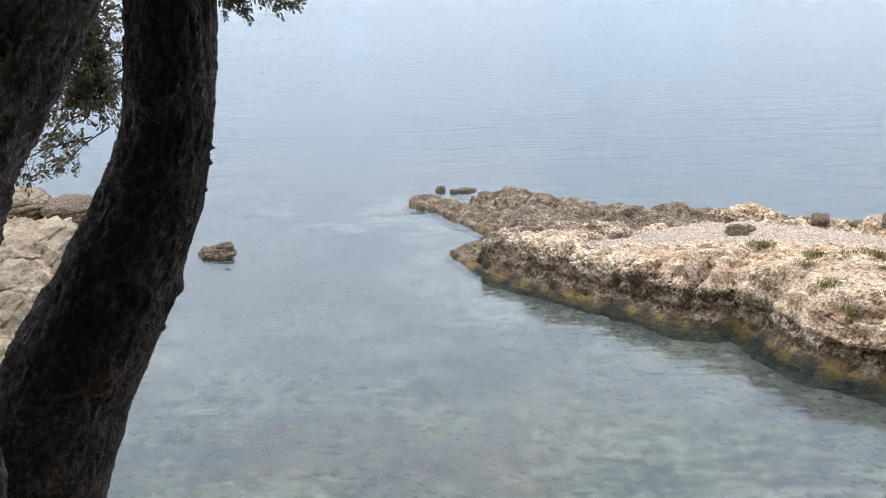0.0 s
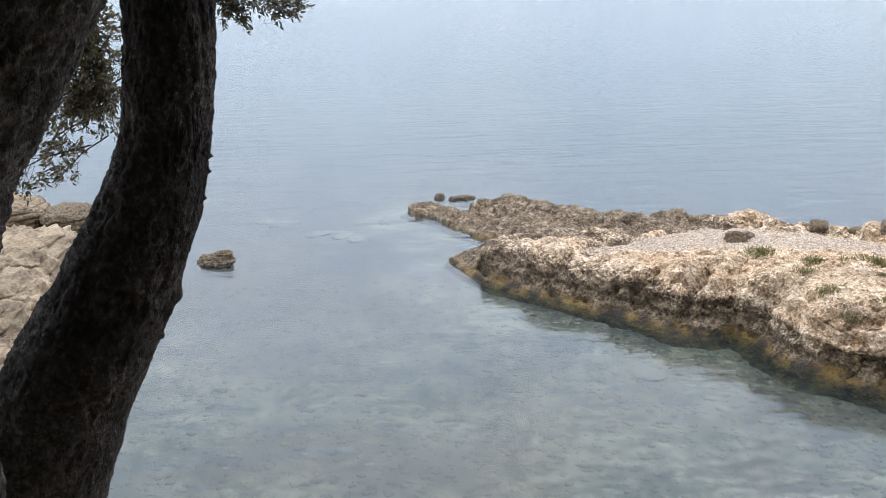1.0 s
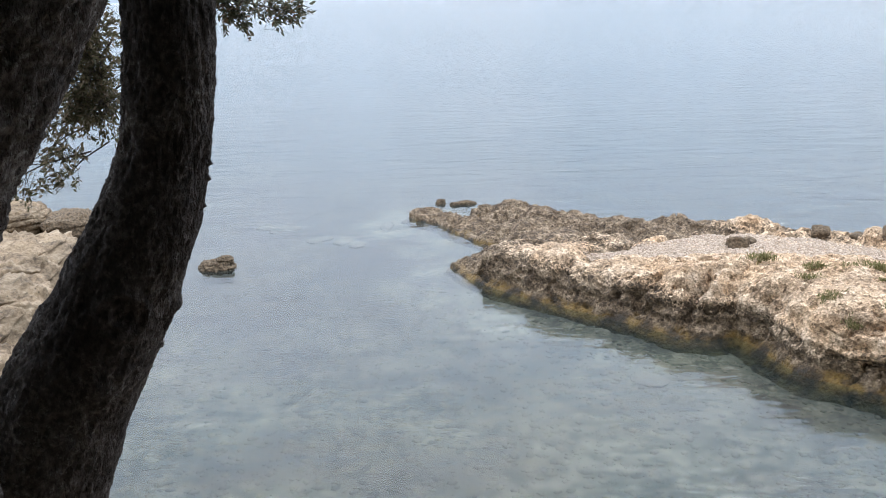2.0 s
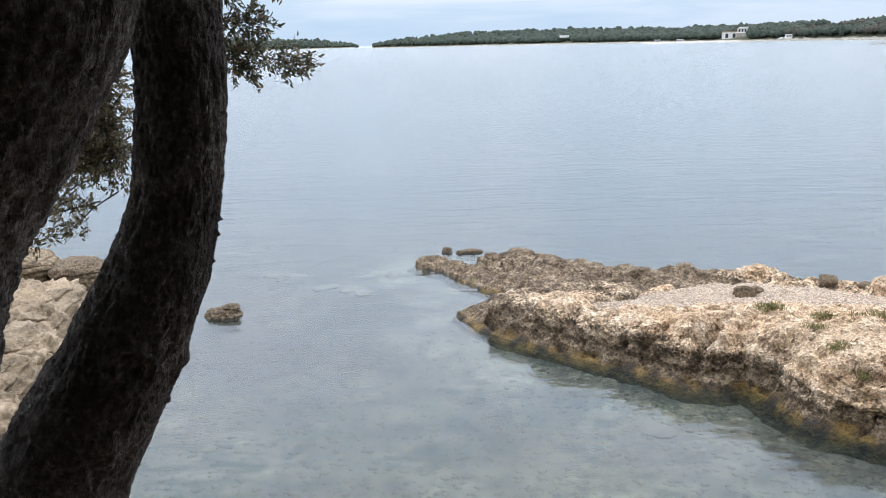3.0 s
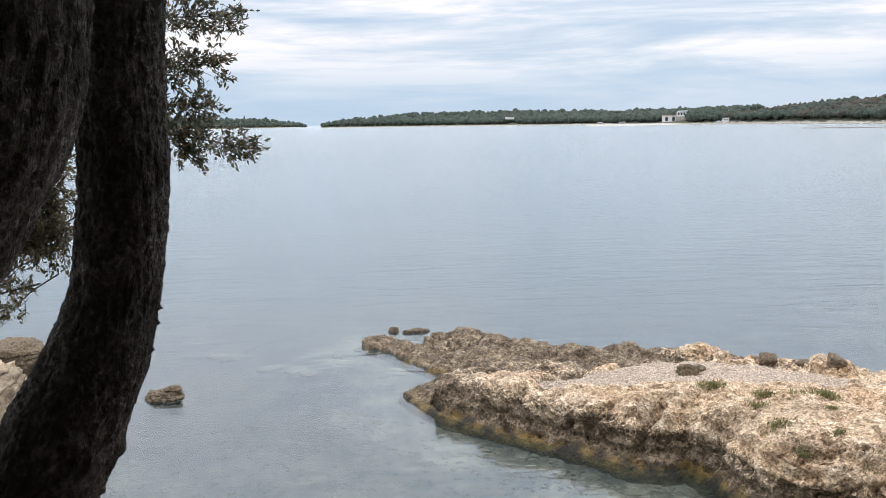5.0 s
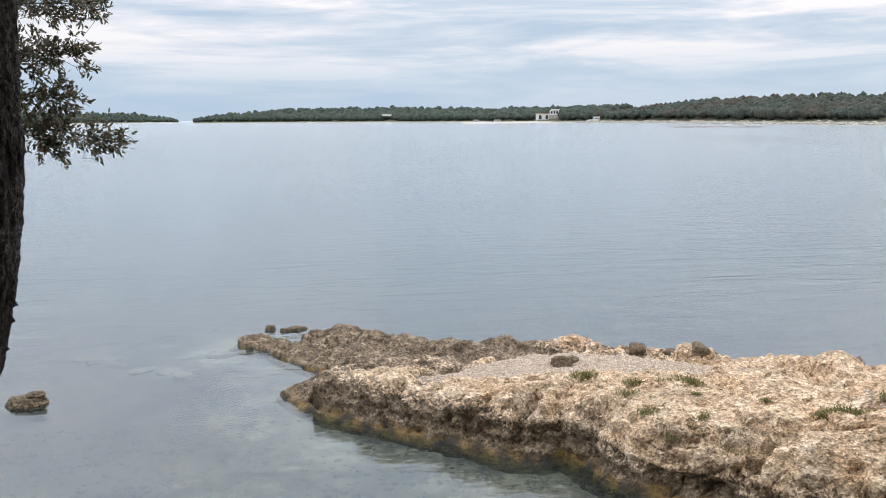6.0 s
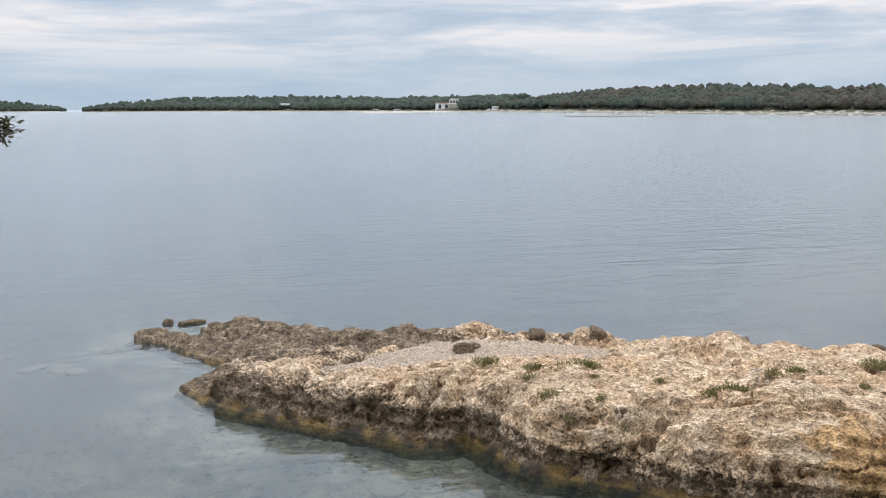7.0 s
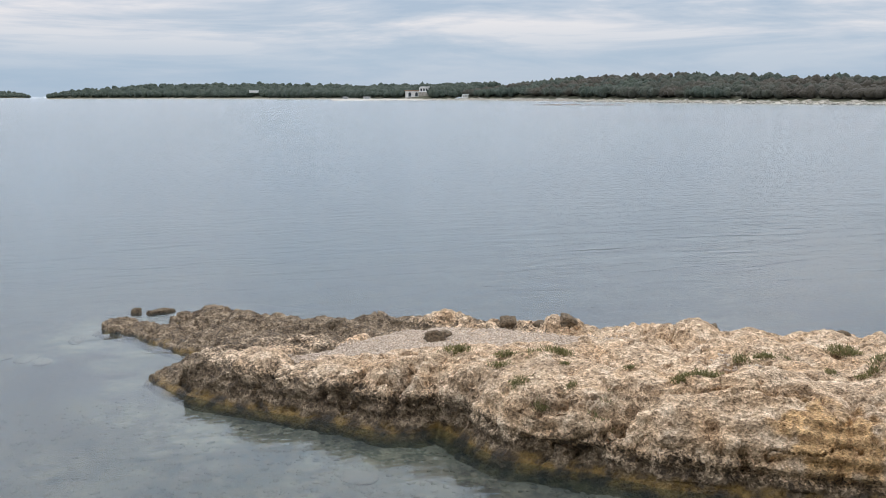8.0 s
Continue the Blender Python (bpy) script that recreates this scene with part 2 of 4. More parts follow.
def boulder_material(name="boulder_stone", low=0.10, high=0.30):
    """Tan limestone blocks with grey lichen, dark pits and a dark wet foot."""
    k = Mat(name)
    p = k.pos()
    z = k.n("SeparateXYZ", {"Vector": p}).outputs["Z"]
    mid = k.noise(p, 4.0, 6, 0.62)
    fine = k.noise(p, 26.0, 5, 0.65)
    col = k.ramp(k.math("ADD", k.math("MULTIPLY", mid, 0.6), k.math("MULTIPLY", fine, 0.4)), [(0.36, (0.070, 0.048, 0.030)), (0.44, (0.18, 0.130, 0.080)), (0.54, (0.32, 0.240, 0.152)), (0.66, (0.47, 0.38, 0.272))])
    grey = k.ramp(k.noise(p, 1.6, 4, 0.6), [(0.47, 0.0), (0.60, 1.0)])
    col = k.mix(k.math("MULTIPLY", grey, 0.6), col, k.mix(1.0, col, (0.62, 0.64, 0.66), "MULTIPLY"))
    pit = k.ramp(k.n("TexVoronoi", {"Vector": p, "Scale": 14.0, "Randomness": 1.0}).outputs["Distance"], [(0.10, 0.8), (0.22, 0.0)])
    col = k.mix(k.math("MULTIPLY", pit, k.ramp(mid, [(0.45, 0.0), (0.55, 1.0)])), col, (0.09, 0.07, 0.05))
    foot = k.ramp(k.math("ADD", z, k.math("MULTIPLY", k.math("SUBTRACT", mid, 0.5), 0.5)), [(low, 1.0), (high, 0.0)])
    col = k.mix(k.math("MULTIPLY", foot, 0.85), col, k.ramp(fine, [(0.38, (0.050, 0.036, 0.022)), (0.62, (0.20, 0.145, 0.090))]))
    h = k.math("ADD", mid, k.math("MULTIPLY", fine, 0.5))
    return k.principled(col, 0.88, k.bump(h, 0.8, 0.020))


def gravel_material():
    k = Mat("gravel")
    p = k.pos()
    r = k.n("NewGeometry").outputs["Random Per Island"]
    col = k.ramp(r, [(0.0, (0.28, 0.21, 0.155)), (0.5, (0.52, 0.42, 0.325)), (1.0, (0.80, 0.68, 0.55))])
    n = k.noise(p, 30.0, 4, 0.6)
    col = k.mix(0.35, col, k.ramp(n, [(0.3, (0.32, 0.25, 0.19)), (0.7, (0.66, 0.54, 0.43))]))
    return k.principled(col, 0.9, k.bump(n, 0.5, 0.01))


def seabed_material():
    """Small stones and sand under water: mottled grey, beige and green, with darker drifts."""
    k = Mat("seabed_stones")
    p = k.pos()
    jig = k.scale(k.n("TexNoise", {"Vector": p, "Scale": 6.0, "Detail": 3.0}).outputs["Color"], (0.05, 0.05, 0.0))
    bent = k.n("VectorMath", {0: p, 1: jig}, operation="ADD").outputs[0]
    v = k.n("TexVoronoi", {"Vector": bent, "Scale": 9.0, "Randomness": 1.0})
    rgb = k.n("SeparateXYZ", {"Vector": v.outputs["Color"]}).outputs
    v2 = k.n("TexVoronoi", {"Vector": bent, "Scale": 24.0, "Randomness": 1.0})
    rgb2 = k.n("SeparateXYZ", {"Vector": v2.outputs["Color"]}).outputs
    big = k.noise(p, 0.45, 4, 0.6)
    mid = k.noise(p, 2.4, 5, 0.62)
    col = k.ramp(rgb["X"], [(0.0, (0.022, 0.026, 0.020)), (0.4, (0.11, 0.112, 0.08)), (0.8, (0.30, 0.265, 0.20)), (1.0, (0.50, 0.44, 0.33))])
    col = k.mix(0.45, col, k.ramp(rgb2["Y"], [(0.0, (0.025, 0.030, 0.022)), (0.5, (0.11, 0.105, 0.078)), (0.96, (0.34, 0.30, 0.225)), (1.0, (0.60, 0.56, 0.48))]))
    col = k.mix(0.45, col, k.ramp(mid, [(0.36, (0.045, 0.050, 0.042)), (0.50, (0.165, 0.165, 0.13)), (0.64, (0.33, 0.30, 0.23))]))
    col = k.mix(k.ramp(big, [(0.46, 0.0), (0.60, 0.55)]), col, (0.075, 0.075, 0.082))
    # the water's blue-green absorption, painted into the bed colour by depth
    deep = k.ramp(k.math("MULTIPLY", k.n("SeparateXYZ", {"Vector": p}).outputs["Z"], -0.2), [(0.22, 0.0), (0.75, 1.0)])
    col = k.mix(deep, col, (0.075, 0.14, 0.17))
    # the water's dimming, painted as a darker tone on the lower bed
    depth_dim = k.ramp(k.math("MULTIPLY", k.n("SeparateXYZ", {"Vector": p}).outputs["Z"], -1.0), [(0.145, 0.0), (0.20, 0.95)])
    col = k.mix(depth_dim, col, k.mix(1.0, col, (0.46, 0.45, 0.47), "MULTIPLY"))
    return k.principled(col, 0.9, k.bump(v.outputs["Distance"], 0.25, 0.03))


def cobble_material():
    """Rounded stones, each of its own tone, darker where the drifts of weed lie."""
    k = Mat("wet_cobble")
    p = k.pos()
    r = k.n("NewGeometry").outputs["Random Per Island"]
    n = k.noise(p, 22.0, 4, 0.65)
    col = k.ramp(r, [(0.0, (0.045, 0.050, 0.036)), (0.22, (0.090, 0.100, 0.066)), (0.45, (0.175, 0.148, 0.115)), (0.7, (0.25, 0.235, 0.155)), (0.98, (0.34, 0.285, 0.205)), (1.0, (0.62, 0.58, 0.49))])
    col = k.mix(0.22, col, k.ramp(n, [(0.32, 0.06), (0.68, 0.36)]))
    big = k.noise(p, 0.45, 4, 0.6)
    mid = k.noise(p, 3.4, 4, 0.62)
    col = k.mix(0.50, col, k.ramp(mid, [(0.36, (0.040, 0.044, 0.034)), (0.50, (0.160, 0.150, 0.112)), (0.64, (0.34, 0.30, 0.22))]))
    col = k.mix(k.ramp(big, [(0.46, 0.0), (0.60, 0.50)]), col, (0.085, 0.085, 0.092))
    col = k.mix(k.ramp(mid, [(0.50, 0.0), (0.66, 0.40)]), col, (0.28, 0.275, 0.21))
    # lower stones carry the water's dimming in their own colour
    depth_dim = k.ramp(k.math("MULTIPLY", k.n("SeparateXYZ", {"Vector": p}).outputs["Z"], -1.0), [(0.145, 0.0), (0.20, 0.95)])
    col = k.mix(depth_dim, col, k.mix(1.0, col, (0.46, 0.45, 0.47), "MULTIPLY"))
    return k.principled(col, 0.9)


def pale_stone_material():
    k = Mat("pale_stone")
    p = k.pos()
    n = k.noise(p, 9.0, 5, 0.6)
    return k.principled(k.ramp(n, [(0.3, (0.24, 0.21, 0.165)), (0.5, (0.42, 0.385, 0.32)), (0.75, (0.66, 0.62, 0.54))]), 0.9, k.bump(n, 0.6, 0.03))


def water_material():
    """Clear sea: a tinted see-through body under a rippled mirror skin, calmer inside the cove."""
    k = Mat("sea_water")
    p = k.pos()
    y = k.n("SeparateXYZ", {"Vector": p}).outputs["Y"]
    w1 = k.noise(k.scale(p, (0.55, 1.5, 1.0)), 1.0, 3, 0.5, 0.9)
    w2 = k.noise(k.scale(p, (2.6, 6.5, 1.0)), 1.0, 4, 0.55, 0.3)
    w3 = k.noise(k.scale(p, (0.012, 0.035, 1.0)), 1.0, 3, 0.5)
    calm = k.ramp(w3, [(0.34, 0.80), (0.56, 1.0)])
    open_sea = k.ramp(k.math("MULTIPLY", y, 0.01), [(0.08, 0.030), (0.12, 0.055), (0.145, 0.075), (0.18, 0.095), (0.30, 0.25), (1.0, 0.50)])
    h = k.math("MULTIPLY", k.math("ADD", k.math("SUBTRACT", w1, 0.5), k.math("MULTIPLY", k.math("SUBTRACT", w2, 0.5), k.ramp(k.math("MULTIPLY", y, 0.01), [(0.15, 0.38), (0.30, 0.26), (1.0, 0.14)]))), k.math("MULTIPLY", calm, open_sea))
    nrm = k.bump(h, 1.0, 0.34)
    fres = k.n("Fresnel", {"IOR": 1.333, "Normal": nrm}).outputs[0]
    clear = k.n("BsdfTransparent", {"Color": (0.87, 0.93, 0.925)})
    body = k.n("BsdfDiffuse", {"Color": (0.20, 0.38, 0.45)})
    under_it = k.n("MixShader", {0: k.ramp(k.math("MULTIPLY", y, 0.01), [(0.13, 0.015), (0.24, 0.09)]), 1: clear.outputs[0], 2: body.outputs[0]})
    skin = k.n("BsdfGlossy", {"Color": (0.97, 0.99, 1.0), "Roughness": k.ramp(k.math("MULTIPLY", y, 0.01), [(0.13, 0.07), (0.30, 0.14), (1.0, 0.15)]), "Normal": nrm})
    top = k.n("MixShader", {0: fres, 1: under_it.outputs[0], 2: skin.outputs[0]})
    k.t.links.new(top.outputs[0], k.out.inputs["Surface"])
    return k.m


def bark_material():
    """Nearly black oak bark of small cracked plates, with pale lichen flecks in drifts."""
    k = Mat("oak_bark")
    p = k.pos()
    long = k.scale(p, (1.0, 1.0, 0.28))
    seam = k.noise(long, 70.0, 4, 0.6)
    fissure = k.ramp(k.math("ABSOLUTE", k.math("SUBTRACT", seam, 0.5)), [(0.0, 1.0), (0.07, 0.0)])
    n = k.noise(p, 60.0, 6, 0.72)
    big = k.noise(p, 5.0, 5, 0.6)
    col = k.ramp(k.math("ADD", k.math("MULTIPLY", n, 0.65), k.math("MULTIPLY", big, 0.35)), [(0.38, (0.040, 0.032, 0.029)), (0.50, (0.086, 0.071, 0.063)), (0.60, (0.21, 0.176, 0.155))])
    col = k.mix(k.math("MULTIPLY", fissure, 0.35), col, (0.014, 0.011, 0.010))
    lich = k.ramp(k.math("ADD", k.noise(p, 75.0, 5, 0.75), k.math("MULTIPLY", k.math("SUBTRACT", big, 0.5), 0.55)), [(0.60, 0.0), (0.68, 1.0)])
    col = k.mix(k.math("MULTIPLY", lich, 0.6), col, (0.36, 0.35, 0.32))
    h = k.math("SUBTRACT", k.math("ADD", n, k.math("MULTIPLY", seam, 0.5)), k.math("MULTIPLY", fissure, 0.25))
    return k.principled(col, 0.92, k.bump(h, 1.0, 0.014))


def leaf_material(name, stops, rough=0.5, through_it=0.25):
    k = Mat(name)
    r = k.n("NewGeometry").outputs["Random Per Island"]
    col = k.ramp(r, stops)
    n = k.noise(k.pos(), 60.0, 2, 0.5)
    col = k.mix(0.3, col, k.ramp(n, [(0.3, 0.03), (0.7, 0.14)]), "OVERLAY")
    a = k.n("BsdfPrincipled", {"Base Color": col, "Roughness": rough})
    b = k.n("BsdfTranslucent", {"Color": col})
    m = k.n("MixShader", {0: through_it, 1: a.outputs[0], 2: b.outputs[0]})
    k.t.links.new(m.outputs[0], k.out.inputs["Surface"])
    return k.m


def far_wood_material(name, brown):
    k = Mat(name)
    p = k.pos()
    r = k.n("NewGeometry").outputs["Random Per Island"]
    n = k.noise(p, 0.9, 6, 0.7)
    # greens pushed towards blue: distance haze put into the foliage colour
    col = k.ramp(r, [(0.0, (0.022, 0.036, 0.032)), (0.5, (0.036, 0.053, 0.043)), (1.0, (0.060, 0.078, 0.056))])
    col = k.mix(0.6, col, k.ramp(n, [(0.35, (0.022, 0.033, 0.026)), (0.65, (0.085, 0.104, 0.068))]))
    col = k.mix(k.ramp(k.noise(p, 0.022, 3, 0.5), [(0.44, 0.0), (0.58, brown)]), col, (0.066, 0.048, 0.034))
    return k.principled(col, 0.95, k.bump(n, 1.0, 0.9))


def coast_material():
    """Pale rock at the water, scrub and leaf litter above."""
    k = Mat("coast_ground")
    p = k.pos()
    n = k.noise(p, 0.6, 5, 0.6)
    z = k.math("ADD", k.n("SeparateXYZ", {"Vector": p}).outputs["Z"], k.math("MULTIPLY", k.math("SUBTRACT", n, 0.5), 1.5))
    pale = k.ramp(n, [(0.35, (0.38, 0.34, 0.27)), (0.6, (0.62, 0.58, 0.50))])
    scrub = k.ramp(n, [(0.35, (0.05, 0.055, 0.03)), (0.65, (0.11, 0.105, 0.06))])
    return k.principled(k.mix(k.ramp(z, [(0.45, 0.0), (0.7, 1.0)]), pale, scrub), 0.95)


def soil_material():
    k = Mat("shore_soil")
    p = k.pos()
    n = k.noise(p, 2.2, 6, 0.65)
    col = k.ramp(n, [(0.35, (0.12, 0.09, 0.06)), (0.52, (0.24, 0.19, 0.135)), (0.7, (0.40, 0.345, 0.265))])
    return k.principled(col, 0.95, k.bump(k.noise(p, 14.0, 5, 0.6), 0.8, 0.05))


def paint_material(name, a, b, rough=0.8):
    k = Mat(name)
    n = k.noise(k.pos(), 0.8, 4, 0.6)
    return k.principled(k.ramp(n, [(0.35, a), (0.65, b)]), rough)


M_ROCK, M_BOULDER, M_GRAVEL, M_BED = rock_material(), boulder_material(), gravel_material(), seabed_material()
M_PALE, M_WATER, M_BARK, M_SOIL = pale_stone_material(), water_material(), bark_material(), soil_material()
M_COAST = coast_material()
M_COBBLE = cobble_material()
M_AWASH = boulder_material("awash_stone", 0.20, 0.42)
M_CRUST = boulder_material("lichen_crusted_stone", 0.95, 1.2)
M_SUNK = paint_material("sunken_stone", (0.13, 0.115, 0.088), (0.22, 0.195, 0.15), 0.9)
M_LEAF = leaf_material("oak_leaf", [(0.0, (0.085, 0.095, 0.055)), (0.5, (0.15, 0.155, 0.095)), (0.8, (0.24, 0.225, 0.155)), (0.9, (0.32, 0.18, 0.10)), (1.0, (0.36, 0.29, 0.22))], 0.35, 0.5)
M_DRY = leaf_material("dry_oak_leaf", [(0.0, (0.10, 0.10, 0.052)), (0.45, (0.18, 0.165, 0.09)), (0.8, (0.29, 0.225, 0.14)), (1.0, (0.42, 0.35, 0.26))], 0.5, 0.5)
M_FENNEL = leaf_material("sea_fennel", [(0.0, (0.17, 0.18, 0.065)), (0.6, (0.34, 0.32, 0.13)), (1.0, (0.52, 0.43, 0.25))], 0.7, 0.35)
M_FAR, M_SCRUB = far_wood_material("far_foliage", 0.0), far_wood_material("scrub_foliage", 0.7)
M_WALL = paint_material("pale_render", (0.60, 0.58, 0.54), (0.70, 0.68, 0.64))
M_SLAB = paint_material("white_slab", (0.68, 0.67, 0.65), (0.80, 0.79, 0.77))
M_STONE = paint_material("terrace_stone", (0.30, 0.27, 0.22), (0.46, 0.42, 0.35))
M_BEACH = paint_material("beach_shingle", (0.34, 0.315, 0.27), (0.52, 0.485, 0.43), 0.95)
M_ROOF = paint_material("terracotta", (0.30, 0.17, 0.11), (0.40, 0.24, 0.16))
M_GLASS = paint_material("dark_window", (0.03, 0.035, 0.04), (0.05, 0.055, 0.06), 0.15)


# ---------------------------------------------------------------- mesh helpers
def mesh_object(name, verts, faces, material, smooth=True):
    me = bpy.data.meshes.new(name)
    verts, faces = np.asarray(verts, dtype=np.float32), np.asarray(faces, dtype=np.int32)
    k = faces.shape[1]
    me.vertices.add(len(verts))
    me.vertices.foreach_set("co", verts.ravel())
    me.loops.add(faces.size)
    me.loops.foreach_set("vertex_index", faces.ravel())
    me.polygons.add(len(faces))
    me.polygons.foreach_set("loop_start", np.arange(0, faces.size, k, dtype=np.int32))
    me.polygons.foreach_set("loop_total", np.full(len(faces), k, dtype=np.int32))
    if smooth:
        me.polygons.foreach_set("use_smooth", np.ones(len(faces), bool))
    me.update(calc_edges=True)
    me.validate()
    me.materials.append(material)
    return new(name, me)


def grid_faces(nx, ny):
    i = np.arange(nx * ny).reshape(nx, ny)
    return np.stack([i[:-1, :-1], i[1:, :-1], i[1:, 1:], i[:-1, 1:]], -1).reshape(-1, 4)


def sheet(name, xs, ys, height, keep, material):
    """A terrain sheet over a grid; keep(x, y, z) says which corners stay."""
    gx, gy = np.meshgrid(xs, ys, indexing="ij")
    x, y = gx.ravel(), gy.ravel()
    z = height(x, y)
    f = grid_faces(len(xs), len(ys))
    ok = keep(x, y, z)
    f = f[ok[f].any(1)]
    used = np.unique(f)
    back = np.full(len(x), -1)
    back[used] = np.arange(len(used))
    return mesh_object(name, np.stack([x, y, z], 1)[used], back[f], material)


def ico(level):
    bm = bmesh.new()
    bmesh.ops.create_icosphere(bm, subdivisions=level, radius=1.0)
    v = np.array([q.co[:] for q in bm.verts])
    f = np.array([[w.index for w in q.verts] for q in bm.faces])
    bm.free()
    return v, f


def lumps(name, centres, sizes, level, rough, freq, material, seed=0):
    """Many rough lumps in one mesh, from a stock of shapes; sizes (n, 3)."""
    v, f = ico(level)
    rng = np.random.default_rng(seed)
    stock = np.stack([v * (1 + rough * fbm(v * freq + rng.uniform(-50, 50, 3), 3, seed + i))[:, None] for i in range(28)])
    n = len(centres)
    w = stock[rng.integers(0, len(stock), n)]
    a = rng.uniform(0, 6.283, n)
    ca, sa = np.cos(a)[:, None], np.sin(a)[:, None]
    w = w * np.asarray(sizes)[:, None, :]
    w = np.stack([w[:, :, 0] * ca - w[:, :, 1] * sa, w[:, :, 0] * sa + w[:, :, 1] * ca, w[:, :, 2]], -1) + np.asarray(centres)[:, None, :]
    faces = f[None] + (np.arange(n) * len(v))[:, None, None]
    return mesh_object(name, w.reshape(-1, 3), faces.reshape(-1, 3), material)


def tube(name, pts, radii, material, rings, segs, bark=0.0, seed=0, extra=None):
    """A limb along a smooth line through pts, with bark ridges."""
    pts, radii = np.asarray(pts, float), np.asarray(radii, float)
    n = len(pts)
    s = np.linspace(0, n - 1, rings)
    i = np.clip(s.astype(int), 0, n - 2)
    u = (s - i)[:, None]
    p0, p1, p2, p3 = pts[np.maximum(i - 1, 0)], pts[i], pts[i + 1], pts[np.minimum(i + 2, n - 1)]
    c = 0.5 * (2 * p1 + (p2 - p0) * u + (2 * p0 - 5 * p1 + 4 * p2 - p3) * u ** 2 + (3 * p1 - p0 - 3 * p2 + p3) * u ** 3)
    r = np.interp(s, np.arange(n), radii)
    tan = np.gradient(c, axis=0)
    tan /= np.linalg.norm(tan, axis=1, keepdims=True)
    ref = np.array((0.0, 1.0, 0.0)) if abs(tan[:, 1]).max() < 0.9 else np.array((0.0, 0.0, 1.0))
    e1 = np.cross(tan, ref)
    e1 /= np.linalg.norm(e1, axis=1, keepdims=True)
    e2 = np.cross(tan, e1)
    length = np.concatenate([[0], np.cumsum(np.linalg.norm(np.diff(c, axis=0), axis=1))])
    a = np.linspace(0, 2 * math.pi, segs, endpoint=False)
    ca, sa = np.cos(a), np.sin(a)
    way = e1[:, None, :] * ca[None, :, None] + e2[:, None, :] * sa[None, :, None]
    q = np.stack([np.broadcast_to(ca, (rings, segs)) * r[:, None], np.broadcast_to(sa, (rings, segs)) * r[:, None], np.broadcast_to(length[:, None], (rings, segs))], -1).reshape(-1, 3)
    rr = np.repeat(r, segs)
    if bark:
        furrow = ridged(q * np.array((60.0, 60.0, 16.0)), 3, seed)
        plate, high = worley(q * np.array((52.0, 52.0, 24.0)) + 0.6 * np.stack([fbm(q * 30.0, 2, seed + 6), fbm(q * 30.0, 2, seed + 7), fbm(q * 30.0, 2, seed + 8)], 1), seed + 5)
        rr = rr + bark * (0.85 * (furrow - 0.8) + 0.55 * (high - 0.5) - 0.45 * step(0.45, 0.75, plate)) + 1.1 * bark * fbm(q * np.array((9.0, 9.0, 5.0)), 3, seed + 9)
    v = np.repeat(c, segs, 0) + way.reshape(-1, 3) * rr[:, None]
    if extra is not None:
        v = extra(v, way.reshape(-1, 3))
    k = np.arange(rings * segs).reshape(rings, segs)
    f = np.stack([k[:-1], k[1:], np.roll(k[1:], -1, 1), np.roll(k[:-1], -1, 1)], -1).reshape(-1, 4)
    return mesh_object(name, v, f, material)


def leaves(name, centres, ways, length, width, material, seed=0):
    """Small folded leaves in one mesh, each at a centre and pointing along its way."""
    rng = np.random.default_rng(seed)
    n = len(centres)
    w = ways / np.linalg.norm(ways, axis=1, keepdims=True)
    side = np.cross(w, rng.normal(size=(n, 3)))
    side /= np.linalg.norm(side, axis=1, keepdims=True)
    up = np.cross(side, w)
    ln = (length * rng.uniform(0.65, 1.25, n))[:, None]
    wd = (width * rng.uniform(0.7, 1.2, n))[:, None]
    bend = rng.uniform(-0.25, 0.25, n)[:, None] * ln
    v = np.stack([centres,
                  centres + w * ln * 0.30 + side * wd * 0.5 + up * wd * 0.22, centres + w * ln * 0.35, centres + w * ln * 0.30 - side * wd * 0.5 + up * wd * 0.22,
                  centres + w * ln * 0.68 + side * wd * 0.42 + up * wd * 0.18 + up * bend * 0.4, centres + w * ln * 0.68 + up * bend * 0.4, centres + w * ln * 0.68 - side * wd * 0.42 + up * wd * 0.18 + up * bend * 0.4,
                  centres + w * ln + up * bend], 1).reshape(-1, 3)
    base = np.array([[0, 2, 1], [0, 3, 2], [1, 2, 5], [1, 5, 4], [2, 3, 6], [2, 6, 5], [4, 5, 7], [5, 6, 7]])
    f = (base[None] + (np.arange(n) * 8)[:, None, None]).reshape(-1, 3)
    return mesh_object(name, v, f, material)


# ---------------------------------------------------------------- sea and sea bed
HEADLAND_NEAR = [(0.04, 14.30), (0.38, 13.48), (0.90, 12.84), (1.48, 12.24), (2.10, 11.65), (2.68, 11.02), (3.05, 10.92), (3.33, 11.02), (3.46, 10.40),
                 (3.65, 9.85), (4.12, 9.35), (4.58, 8.98), (4.85, 8.62), (5.41, 8.20), (6.6, 7.5), (8.5, 6.7), (10.5, 4.6), (17.0, 3.0), (17.0, 9.0)]
HEADLAND_FAR = [(11.0, 10.1), (9.6, 11.2), (8.3, 12.1), (7.4, 12.9), (6.7, 13.7), (5.6, 14.5), (5.0, 14.9), (4.0, 15.2), (3.0, 15.9), (2.2, 16.8), (1.4, 17.5),
                (0.85, 17.9), (0.5, 17.7), (0.72, 17.25), (0.84, 16.85), (0.45, 17.05), (0.22, 17.45), (-0.08, 17.85), (-0.45, 17.9), (-0.64, 17.55),
                (-0.45, 17.24), (-0.09, 16.91), (0.24, 16.14), (0.56, 15.57), (0.78, 15.16), (1.0, 14.85), (0.55, 14.62)]
